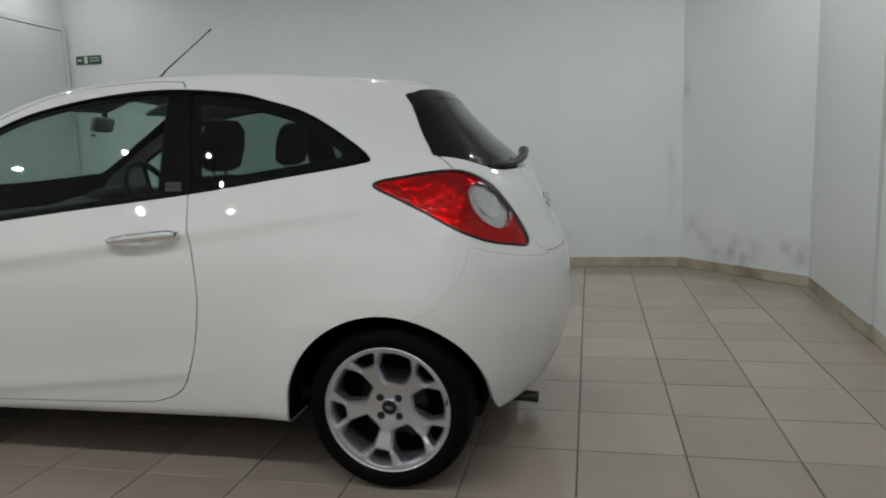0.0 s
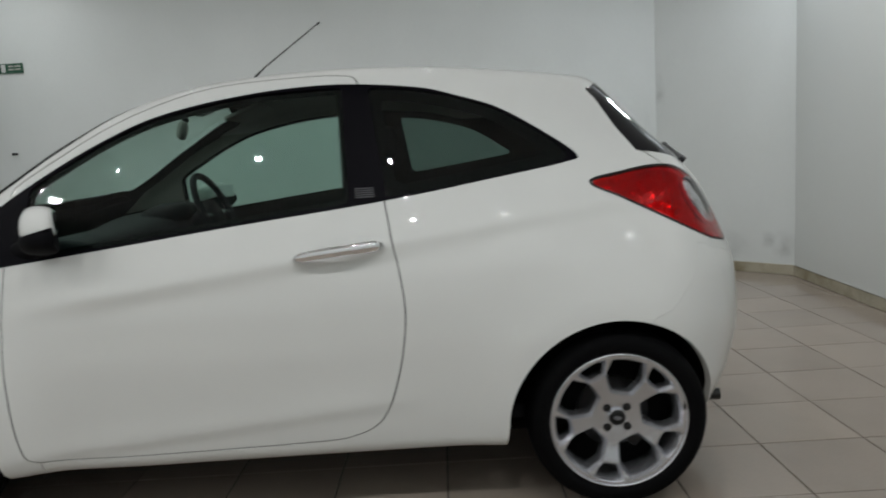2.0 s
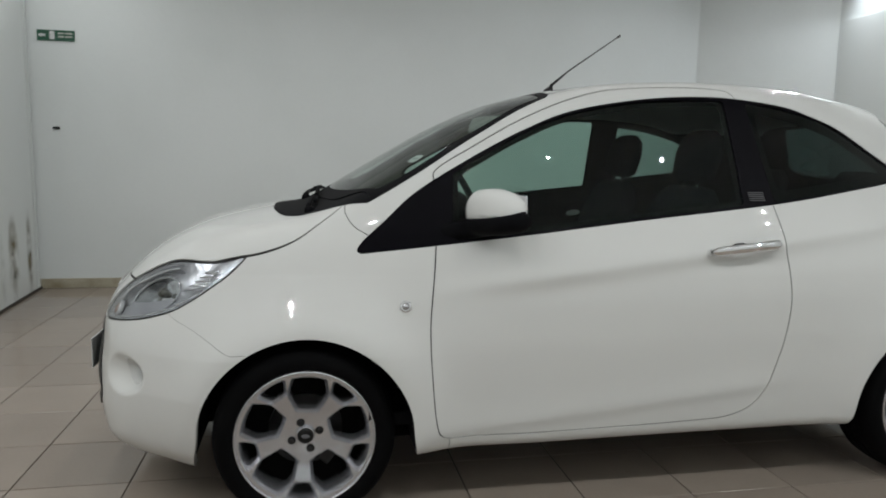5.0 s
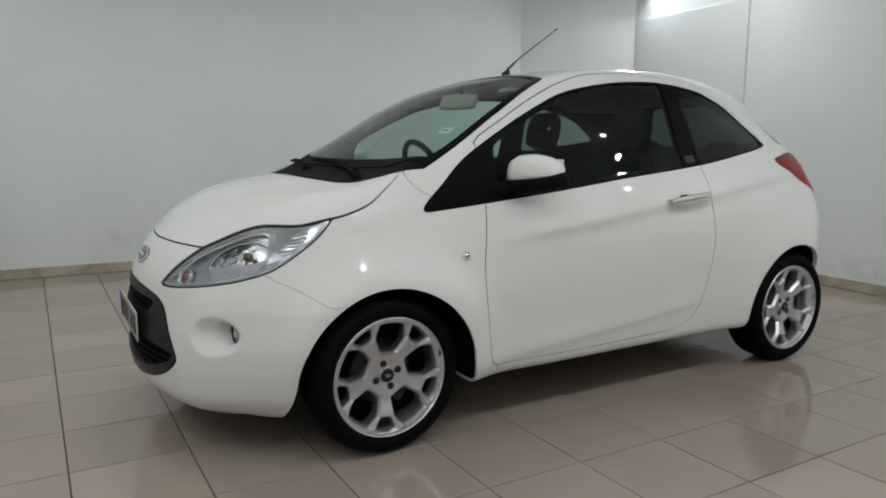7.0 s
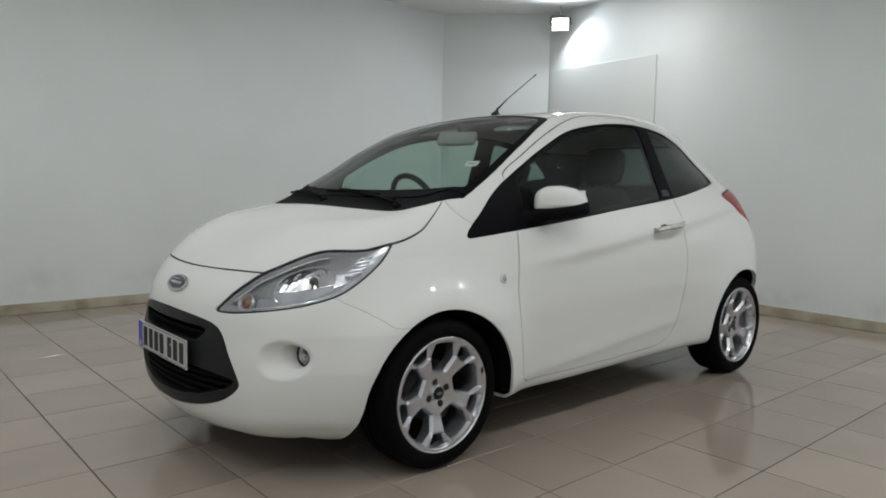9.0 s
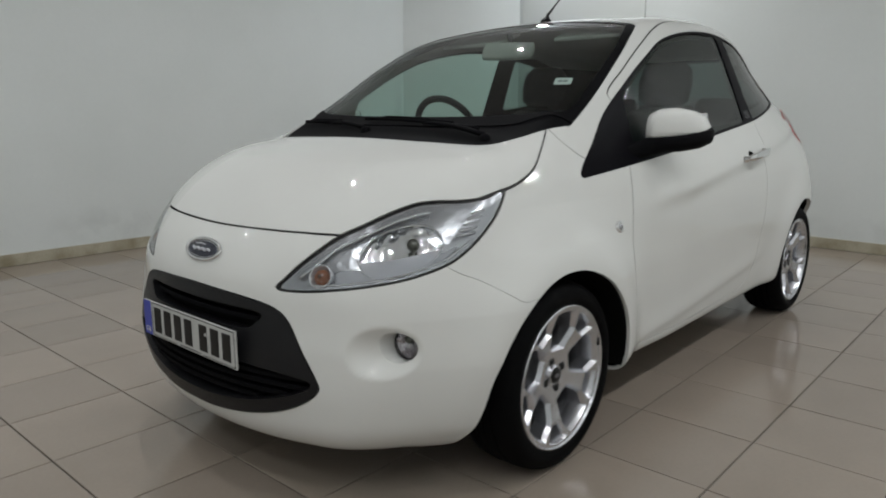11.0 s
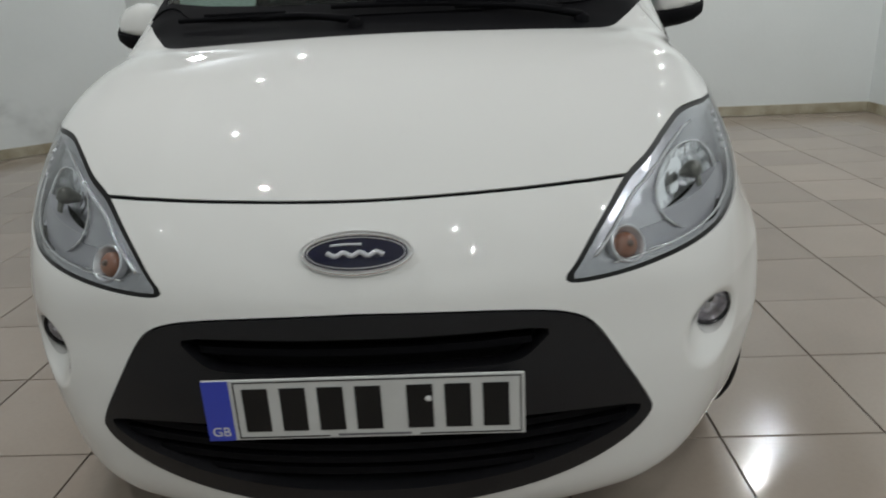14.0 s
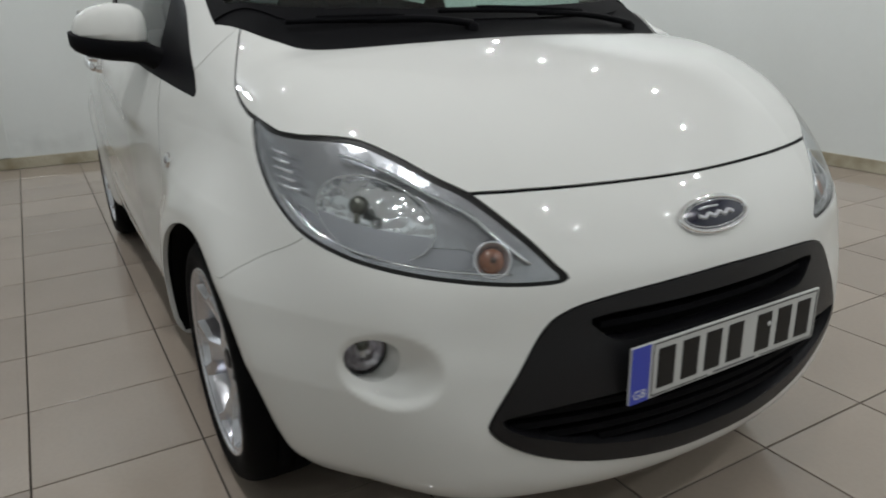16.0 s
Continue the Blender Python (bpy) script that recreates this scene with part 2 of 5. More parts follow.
def box(bm, lo, hi, bevel=0.0, segments=2, m=None):
    """Adds a box with softened edges to a bmesh."""
    got = bmesh.ops.create_cube(bm, size=1.0)
    verts = got["verts"]
    for v in verts:
        v.co = Vector([lo[i] + (v.co[i] + 0.5) * (hi[i] - lo[i]) for i in range(3)])
    if bevel:
        edges = list({e for v in verts for e in v.link_edges})
        made = bmesh.ops.bevel(bm, geom=edges, offset=bevel, segments=segments, profile=0.6, affect="EDGES")
        verts = list({v for f in made["faces"] for v in f.verts} | {v for v in verts if v.is_valid})
    if m is not None:
        bmesh.ops.transform(bm, matrix=m, verts=verts)
    return verts


def block(name, lo, hi, mat, parent=None, bevel=0.004, label="", segments=2, m=None, smooth=False):
    bm = bmesh.new()
    box(bm, lo, hi, bevel, segments, m)
    return part(name, bm, mat, parent, label, smooth)


def tube(points, radius, sides=10, closed=False, taper=1.0):
    """Vertices and faces of a round bar along points."""
    pts = [Vector(p) for p in points]
    n = len(pts)
    verts, faces = [], []
    for i, p in enumerate(pts):
        a = pts[(i - 1) % n] if closed or i else pts[0]
        b = pts[(i + 1) % n] if closed or i < n - 1 else pts[-1]
        d = (b - a).normalized()
        u = d.cross(Vector((0.0123, 0.1, 1))).normalized()
        v = d.cross(u)
        r = radius * (1 + (taper - 1) * i / max(1, n - 1))
        for k in range(sides):
            t = 2 * math.pi * k / sides
            verts.append(p + (u * math.cos(t) + v * math.sin(t)) * r)
    for i in range(n if closed else n - 1):
        for k in range(sides):
            j = (i + 1) % n
            faces.append((i * sides + k, i * sides + (k + 1) % sides, j * sides + (k + 1) % sides, j * sides + k))
    if not closed:
        faces += [tuple(range(sides))[::-1], tuple((n - 1) * sides + k for k in range(sides))]
    return verts, faces


def turned(profile, sides=48, axis="y", centre=(0, 0, 0)):
    """A body of revolution from (radius, offset) pairs round an axis."""
    verts, faces = [], []
    for r, o in profile:
        for k in range(sides):
            t = 2 * math.pi * k / sides
            c, s = r * math.cos(t), r * math.sin(t)
            p = {"y": (c, o, s), "z": (c, s, o), "x": (o, c, s)}[axis]
            verts.append(Vector(p) + Vector(centre))
    for i in range(len(profile) - 1):
        for k in range(sides):
            faces.append((i * sides + k, i * sides + (k + 1) % sides, (i + 1) * sides + (k + 1) % sides, (i + 1) * sides + k))
    return verts, faces


def loop(*points, steps=10):
    """A closed smooth outline through 2D points; a point given twice is a sharp corner."""
    p = [np.array(q, float) for q in points]
    n = len(p)
    out = []
    for i in range(n):
        a, b, c, d = p[i - 1], p[i], p[(i + 1) % n], p[(i + 2) % n]
        if np.allclose(b, c):
            continue
        for k in range(steps):
            t = k / steps
            out.append(0.5 * (2 * b + (c - a) * t + (2 * a - 5 * b + 4 * c - d) * t * t + (3 * b - a - 3 * c + d) * t ** 3))
    return np.array(out)


def outline_distance(q, line):
    """Signed distance of 2D points to a closed outline, negative inside."""
    out = np.full(len(q), 1.0)
    near = np.all((q > line.min(0) - 0.06) & (q < line.max(0) + 0.06), axis=1)
    idx = np.nonzero(near)[0]
    a, b = line, np.roll(line, -1, 0)
    ab = b - a
    for s in range(0, len(idx), 4000):
        i = idx[s:s + 4000]
        w = q[i][:, None, :] - a[None]
        t = np.clip((w * ab).sum(-1) / np.maximum((ab * ab).sum(-1), 1e-12), 0, 1)
        d = np.sqrt(((w - t[..., None] * ab) ** 2).sum(-1)).min(1)
        y = q[i][:, None, 1]
        cross = ((a[:, 1] > y) != (b[:, 1] > y)) & (q[i][:, None, 0] < (b[:, 0] - a[:, 0]) * (y - a[:, 1]) / np.where(np.abs(b[:, 1] - a[:, 1]) < 1e-12, 1e-12, b[:, 1] - a[:, 1]) + a[:, 0])
        out[i] = np.where(cross.sum(1) % 2 == 1, -d, d)
    return out


def split(sheet, value):
    """Cuts a sheet (vertices, faces padded with -1) along value = 0: the part below and the part above."""
    v, f = sheet
    if not len(f):
        return (v, f), (v, f)
    value = np.where(np.abs(value) < 1e-7, 1e-7, value)
    real = f >= 0
    below = (value[f] < 0) & real
    some, full = below.any(1), (below | ~real).all(1)
    low, high, mixed = f[full], f[~some], f[some & ~full]
    points, cache = [], {}
    new_low, new_high = [], []

    def cut(i, j):
        key = (i, j) if i < j else (j, i)
        if key not in cache:
            a, b = key
            t = value[a] / (value[a] - value[b])
            cache[key] = len(v) + len(points)
            points.append(v[a] + t * (v[b] - v[a]))
        return cache[key]

    def store(poly, out):
        while len(poly) > 6:
            out.append(poly[:5] + [-1])
            poly = [poly[0]] + poly[4:]
        if len(poly) >= 3:
            out.append(poly + [-1] * (6 - len(poly)))
    for row in mixed.tolist():
        row = [i for i in row if i >= 0]
        lo, hi = [], []
        for k, i in enumerate(row):
            j = row[(k + 1) % len(row)]
            (lo if value[i] < 0 else hi).append(i)
            if (value[i] < 0) != (value[j] < 0):
                c = cut(i, j)
                lo.append(c)
                hi.append(c)
        store(lo, new_low)
        store(hi, new_high)
    v = np.vstack([v, np.array(points)]) if points else v
    if new_low:
        low = np.vstack([low, np.array(new_low, int)])
    if new_high:
        high = np.vstack([high, np.array(new_high, int)])
    return (v, low), (v, high)


def compact(sheet):
    v, f = sheet
    used = np.unique(f[f >= 0])
    remap = np.full(len(v) + 1, -1)
    remap[used] = np.arange(len(used))
    return v[used], np.where(f >= 0, remap[f], -1)


def borders(f):
    """Directed border edges of a sheet."""
    edges = {}
    for row in f.tolist():
        row = [i for i in row if i >= 0]
        for k, i in enumerate(row):
            j = row[(k + 1) % len(row)]
            edges[(i, j)] = True
    return [e for e in edges if (e[1], e[0]) not in edges]


# ---- the room: white walls, one bevelled corner, tiled floor ----
PLAN = [(-3.46, 3.61), (2.62, 3.61), (3.44, 2.70), (3.26, -0.6), (3.12, -3.50), (-5.2, -3.50), (-5.2, 1.35), (-3.30, 1.35)]
WALL_NAMES = ["wall_north", "wall_bevel", "wall_east", "wall_east_near", "wall_south", "wall_west", "wall_return", "wall_door_side"]
THICK = 0.12


def wall_run(name, a, b, z0, z1, depth, mat, bevel=0.0, out=True):
    """An upright slab along a line of the plan; its inner face lies on the line, its ends are mitred by a little overlap."""
    a, b = Vector((*a, 0)), Vector((*b, 0))
    d = (b - a).normalized()
    n = Vector((-d.y, d.x, 0)) if out else Vector((d.y, -d.x, 0))
    length = (b - a).length
    m = Matrix((d, n, Vector((0, 0, 1)))).transposed().to_4x4()
    m.translation = a
    bm = bmesh.new()
    box(bm, (0, 0, z0), (length, depth, z1), bevel, 2, m)
    return tagged(part(name, bm, mat), kind="structure")


for k, wname in enumerate(WALL_NAMES):
    wall_run(wname, PLAN[k], PLAN[(k + 1) % len(PLAN)], -0.1, CEILING + 0.1, THICK, WALL)
for k in range(len(PLAN)):
    tagged(wall_run("baseboard", PLAN[k], PLAN[(k + 1) % len(PLAN)], 0.002, 0.085, 0.012, SKIRTING, 0.003, out=False), "stained beige skirting along the wall", kind="structure")
bm = bmesh.new()
box(bm, (-5.4, -4.2, CEILING), (3.9, 4.0, CEILING + 0.12))
tagged(part("ceiling", bm, CEIL), kind="structure")
bm = bmesh.new()
box(bm, (-5.4, -4.2, -0.12), (3.9, 4.0, -0.004))
floor = tagged(part("floor", bm, GROUT), "beige glazed tiles with dark joints", kind="structure")
# ---- the shape of the car body: one smooth field made of side, top, nose and tail curves ----
def curve(*knots):
    """A smooth monotone curve through (a, b) knots, for arrays."""
    kx = np.array([k[0] for k in knots], float)
    ky = np.array([k[1] for k in knots], float)
    h = np.diff(kx)
    d = np.diff(ky) / h
    m = np.zeros(len(kx))
    m[0], m[-1] = d[0], d[-1]
    for i in range(1, len(kx) - 1):
        if d[i - 1] * d[i] > 0:
            w1, w2 = 2 * h[i] + h[i - 1], h[i] + 2 * h[i - 1]
            m[i] = (w1 + w2) / (w1 / d[i - 1] + w2 / d[i])

    def value(a):
        a = np.asarray(a, float)
        i = np.clip(np.searchsorted(kx, a) - 1, 0, len(kx) - 2)
        t = (a - kx[i]) / h[i]
        inside = np.clip(t, 0, 1)
        t2, t3 = inside ** 2, inside ** 3
        v = ((2 * t3 - 3 * t2 + 1) * ky[i] + (t3 - 2 * t2 + inside) * h[i] * m[i]
             + (3 * t2 - 2 * t3) * ky[i + 1] + (t3 - t2) * h[i] * m[i + 1])
        return v + np.where(t < 0, (a - kx[0]) * m[0], 0) + np.where(t > 1, (a - kx[-1]) * m[-1], 0)
    return value


AXLE, WHEEL_Z, TYRE_R = 1.15, 0.288, 0.288
half_width = curve((0.10, 0.69), (0.2, 0.754), (0.24, 0.772), (0.3, 0.784), (0.4, 0.795), (0.5, 0.803), (0.6, 0.809), (0.7, 0.809),
                   (0.78, 0.804), (0.86, 0.789), (0.93, 0.768), (1.0, 0.742), (1.1, 0.704), (1.2, 0.6645), (1.3, 0.623),
                   (1.4, 0.579), (1.5, 0.531))
top_line = curve((-2.1, 0.56), (-1.95, 0.66), (-1.8, 0.770), (-1.65, 0.866), (-1.5, 0.927), (-1.3, 0.972), (-1.25, 0.9805), (-1.18, 0.992),
                 (-1.1, 1.022), (-1.0, 1.082), (-0.8, 1.203), (-0.6, 1.313), (-0.4, 1.396), (-0.25, 1.434), (-0.1, 1.460),
                 (0.1, 1.476), (0.3, 1.482), (0.55, 1.476), (0.9, 1.447), (1.2, 1.412), (1.42, 1.38), (1.7, 1.32))
nose_line = curve((0.1, -1.83), (0.2, -1.885), (0.28, -1.905), (0.36, -1.913), (0.45, -1.907), (0.52, -1.895), (0.6, -1.882),
                  (0.68, -1.85), (0.76, -1.80), (0.85, -1.72), (1.0, -1.5))
tail_line = curve((0.1, 1.56), (0.25, 1.655), (0.39, 1.718), (0.55, 1.745), (0.72, 1.731), (0.85, 1.679), (1.0, 1.61),
                  (1.1, 1.528), (1.2, 1.418), (1.3, 1.32), (1.41, 1.235), (1.5, 1.17))
belly_line = curve((-1.95, 0.130), (-1.86, 0.138), (-1.75, 0.150), (-1.5, 0.140), (-0.8, 0.203), (0.8, 0.218), (1.5, 0.205), (1.75, 0.27))
rear_taper = curve((0.3, 0.02), (0.6, 0.03), (0.8, 0.05), (0.95, 0.085), (1.05, 0.115), (1.15, 0.17), (1.3, 0.26), (1.5, 0.30))
front_taper = curve((-1.95, 0.34), (-1.75, 0.2), (-1.55, 0.13), (-1.4, 0.105), (-1.2, 0.095), (-1.0, 0.075), (-0.84, 0.05), (-0.6, 0.018), (-0.35, 0.0), (0.0, 0.0), (2.0, 0.0))
crown_height = curve((-2.0, 0.11), (-1.2, 0.10), (-0.8, 0.19), (-0.6, 0.165), (-0.4, 0.13), (-0.2, 0.105), (0.1, 0.10), (2.0, 0.10))
edge_round = curve((-1.9, 0.10), (-1.5, 0.15), (-1.3, 0.125), (-1.1, 0.105), (-0.8, 0.09), (-0.3, 0.09), (0.5, 0.10), (1.2, 0.14))


def smooth_max(a, b, k):
    h = np.maximum(k - np.abs(a - b), 0) / k
    return np.maximum(a, b) + h * h * k / 4


def bump(a, lo, hi):
    """1 between lo and hi, fading out over a tenth of the span."""
    s = 0.18 * (hi - lo)
    return np.clip((a - lo) / s, 0, 1) ** 2 * (3 - 2 * np.clip((a - lo) / s, 0, 1)) * np.clip((hi - a) / s, 0, 1) ** 2 * (3 - 2 * np.clip((hi - a) / s, 0, 1))


def side_width(x, z):
    w = half_width(z)
    w = w - front_taper(x) * (0.7 + 0.3 * np.clip((z - 0.55) / 0.25, 0, 1)) - rear_taper(z) * np.maximum(x - 0.3, 0) ** 2
    w = w - 0.032 * np.clip((0.42 - z) / 0.22, 0, 1) * np.clip((-x - 1.2) / 0.25, 0, 1)
    for cx, amount in ((-AXLE, 0.06), (AXLE, 0.022)):
        r = np.hypot(x - cx, (z - WHEEL_Z))
        w = w + amount * np.exp(-((r - 0.33) / 0.125) ** 2) * np.clip((0.98 - z) / 0.3, 0, 1)
    d = z - (0.848 + 0.120 * x)
    ridge = np.where(d < 0, np.exp(-(d / 0.038) ** 2), np.exp(-(d / 0.10) ** 2))
    w = w + 0.0145 * ridge * bump(x, -0.80, 1.60)
    d = z - (0.358 + 0.103 * x)
    w = w + 0.0055 * np.where(d > 0, np.exp(-(d / 0.050) ** 2), np.exp(-(d / 0.026) ** 2)) * bump(x, -0.95, 0.62)
    return w


def body_field(p):
    x, y, z = p[..., 0], np.abs(p[..., 1]), p[..., 2]
    side = y - side_width(x, z)
    slope = (top_line(x + 0.01) - top_line(x - 0.01)) / 0.02
    top = (z - top_line(x) + crown_height(x) * y ** 2.1) / np.sqrt(1 + slope ** 2)
    nose = (nose_line(z) + 0.46 * y ** 2.15 - x) * 0.93
    tail = (x - tail_line(z) + (0.58 - 0.04 * np.clip((z - 0.98) / 0.15, 0, 1)) * y ** 2.4) * 0.9
    f = smooth_max(side, top, edge_round(x))
    f = smooth_max(f, nose, 0.09 + 0.08 * np.clip((y - 0.35) / 0.3, 0, 1))
    f = smooth_max(f, tail, 0.06 + 0.12 * np.clip((0.9 - z) / 0.4, 0, 1) * np.clip((y - 0.3) / 0.3, 0, 1))
    # round hollows that hold the fog lamps
    q = np.sqrt(((y - 0.603) / 0.084) ** 2 + ((z - 0.470) / 0.069) ** 2 + ((x + 1.72) / 0.135) ** 2)
    f = f + 0.040 * np.clip(1.0 - q * q, 0, 1) ** 1.5
    return smooth_max(f, belly_line(x) - z, 0.05 + 0.07 * np.clip((-x - 1.30) / 0.3, 0, 1))


def body_normal(p, e=0.004):
    g = np.stack([body_field(p + np.eye(3)[i] * e) - body_field(p - np.eye(3)[i] * e) for i in range(3)], -1)
    return g / np.maximum(np.linalg.norm(g, axis=-1, keepdims=True), 1e-9)


def body_sheet(nx, ny, nz):
    """Half of the body skin (y >= 0), shot outward from an inner core box."""
    x1, x2, y1, y2, z1, z2 = (-1.35, 1.1), (-2.1, 1.9), 0.35, 0.95, (0.40, 0.75), (-0.22, 1.65)
    u, v, w = np.linspace(0, 1, nx), np.linspace(0, 1, ny), np.linspace(0, 1, nz)
    starts, ends, faces, count = [], [], [], 0

    def patch(a, b, rows, cols):
        nonlocal count
        starts.append(a.reshape(-1, 3))
        ends.append(b.reshape(-1, 3))
        i = np.arange(rows * cols).reshape(rows, cols) + count
        faces.append(np.stack([i[:-1, :-1], i[1:, :-1], i[1:, 1:], i[:-1, 1:]], -1).reshape(-1, 4))
        count += rows * cols
    lerp = lambda r, t: r[0] + (r[1] - r[0]) * t
    U, V = np.meshgrid(u, v, indexing="ij")
    patch(np.stack([lerp(x1, U), V * y1, 0 * U + z1[1]], -1), np.stack([lerp(x2, U), V * y2, 0 * U + z2[1]], -1), nx, ny)
    U, Wm = np.meshgrid(u, w, indexing="ij")
    patch(np.stack([lerp(x1, U), 0 * U + y1, lerp(z1, Wm)], -1), np.stack([lerp(x2, U), 0 * U + y2, lerp(z2, Wm)], -1), nx, nz)
    V, Wm = np.meshgrid(v, w, indexing="ij")
    for k in (0, 1):
        patch(np.stack([0 * V + x1[k], V * y1, lerp(z1, Wm)], -1), np.stack([0 * V + x2[k], V * y2, lerp(z2, Wm)], -1), ny, nz)
    a, b = np.vstack(starts), np.vstack(ends)
    lo, hi = np.zeros(len(a)), np.ones(len(a))
    for _ in range(26):
        mid = (lo + hi) / 2
        inside = body_field(a + mid[:, None] * (b - a)) < 0
        lo, hi = np.where(inside, mid, lo), np.where(inside, hi, mid)
    p = a + ((lo + hi) / 2)[:, None] * (b - a)
    p[np.abs(p[:, 1]) < 1e-6, 1] = 0
    _, first, back = np.unique(np.round(p, 5), axis=0, return_index=True, return_inverse=True)
    f = back.reshape(-1)[np.vstack(faces)]
    p = p[first]
    n = np.cross(p[f[:, 2]] - p[f[:, 0]], p[f[:, 3]] - p[f[:, 1]])
    flip = (n * body_normal(p)[f[:, 0]]).sum(1) < 0
    f[flip] = f[flip][:, ::-1]
    return p, np.hstack([f, np.full((len(f), 2), -1)])


def view_side(v):
    return np.where((np.abs(v[:, 1]) > 0.3)[:, None], v[:, [0, 2]], 99.0)


def view_profile(v):
    return v[:, [0, 2]]


def view_top(v):
    return np.where((v[:, 2] > 0.66)[:, None], v[:, [0, 1]], 99.0)


def view_front(v):
    return np.where((v[:, 0] < -1.2)[:, None], v[:, [1, 2]], 99.0)


def view_rear(v):
    return np.where((v[:, 0] > 1.0)[:, None], v[:, [1, 2]], 99.0)


def view_lamp(v):
    s = 0.875 * v[:, 0] + 0.484 * v[:, 1]
    return np.where((v[:, 0] < -1.15)[:, None], np.stack([s, v[:, 2]], -1), 99.0)


def carve(sheet, line, view, gap=0.0):
    """Takes what lies inside an outline out of a sheet, with a gap round it: (piece, strip, rest)."""
    piece, rest = split(sheet, outline_distance(view(sheet[0]), line) + gap)
    if not gap:
        return piece, None, rest
    strip, rest = split(rest, outline_distance(view(rest[0]), line) - gap)
    return piece, strip, rest


def oval(cs, cz, a, b, turn, n=24):
    c, d = math.cos(turn), math.sin(turn)
    return np.array([(cs + a * math.cos(t) * c - b * math.sin(t) * d, cz + a * math.cos(t) * d + b * math.sin(t) * c) for t in np.linspace(0, 2 * math.pi, n + 1)[:-1]])


def islands(sheet):
    """The unconnected pieces of a sheet, one by one."""
    v, f = compact(sheet)
    label = np.arange(len(v))
    real = f >= 0
    for _ in range(200):
        low = np.where(real, label[f], len(v)).min(1)
        new_label = label.copy()
        for k in range(f.shape[1]):
            np.minimum.at(new_label, f[real[:, k], k], low[real[:, k]])
        if (new_label == label).all():
            break
        label = new_label
    return [(v, f[label[f[:, 0]] == k]) for k in np.unique(label[f[:, 0]])]


def oriented(v, f, n):
    tri = f[:, :3]
    c = np.cross(v[tri[:, 1]] - v[tri[:, 0]], v[tri[:, 2]] - v[tri[:, 0]])
    return ((c * n[tri[:, 0]]).sum(-1)).sum() > 0


def panel(name, sheet, mat, parent, where="both", offset=0.0, rim=0.012, label="", crown=None):
    """A pressed panel of the body skin with turned-in edges. where: both halves in one, left or right."""
    v, f = compact(sheet)
    n = body_normal(v)
    sink = crown(v)[:, None] if crown else 0.0
    keep = oriented(v, f, n)
    edge = [e for e in borders(f) if not (v[e[0], 1] == 0 and v[e[1], 1] == 0)]
    faces = [[i for i in row if i >= 0] for row in f.tolist()]
    v = v + n * (offset - sink)
    if rim:
        ids = sorted({i for e in edge for i in e})
        at = {i: k for k, i in enumerate(ids)}
        m = len(v)
        v = np.vstack([v, v[ids], v[ids] - n[ids] * rim])
        side = np.zeros((len(ids), 3))
        for i, j in edge:
            d = np.cross(v[j] - v[i], n[i])
            side[at[i]] += d
            side[at[j]] += d
        side *= (1 if keep else -1) * (1 if rim > 0 else -1)
        side /= np.maximum(np.linalg.norm(side, axis=1, keepdims=True), 1e-9)
        n = np.vstack([n, side, side])
        k = len(ids)
        for i, j in edge:
            a, b = m + at[i], m + at[j]
            faces.append([b, a, a + k, b + k] if rim > 0 else [a, b, b + k, a + k])
    if not keep:
        faces = [r[::-1] for r in faces]
    mirror = np.array([1, -1, 1])
    back = [r[::-1] for r in faces]
    if where == "right":
        return raw(name, v, faces, mat, parent, label, normals=n)
    if where == "left":
        return raw(name, v * mirror, back, mat, parent, label, normals=n * mirror)
    return raw(name, np.vstack([v, v * mirror]), faces + [[i + len(v) for i in r] for r in back], mat, parent, label,
               normals=np.vstack([n, n * mirror]))


def both_sides(name, sheet, mat, parents, **kw):
    """The same panel on the left and on the right, each under its own parent."""
    return [panel(name, sheet, mat, parents[i], where, **kw) for i, where in enumerate(("left", "right"))]


# outlines of the panels, in metres: side view (x, z), top view (x, y), front and rear view (y, z)
WINDOW_BAND = loop((-0.978, 0.866), (-0.90, 0.872), (-0.56, 0.912), (-0.06, 0.970), (0.45, 1.024), (0.80, 1.073), (1.03, 1.107), (1.078, 1.130),
                   (0.975, 1.212), (0.833, 1.298), (0.70, 1.344), (0.567, 1.378), (0.30, 1.401), (0.03, 1.386), (-0.24, 1.338),
                   (-0.42, 1.270), (-0.61, 1.172), (-0.79, 1.062), (-0.90, 0.965), (-0.975, 0.895))
DOOR_GLASS = loop((-0.665, 0.928), (-0.665, 0.928), (-0.06, 0.998), (0.325, 1.040), (0.325, 1.040), (0.312, 1.372), (0.312, 1.372), (0.03, 1.361),
                  (-0.24, 1.312), (-0.42, 1.243), (-0.60, 1.146), (-0.655, 1.11), (-0.655, 1.11))
QUARTER_GLASS = loop((0.475, 1.052), (0.475, 1.052), (0.80, 1.096), (1.0, 1.128), (1.02, 1.145), (0.95, 1.200), (0.82, 1.280), (0.70, 1.322),
                     (0.567, 1.352), (0.43, 1.368), (0.43, 1.368))
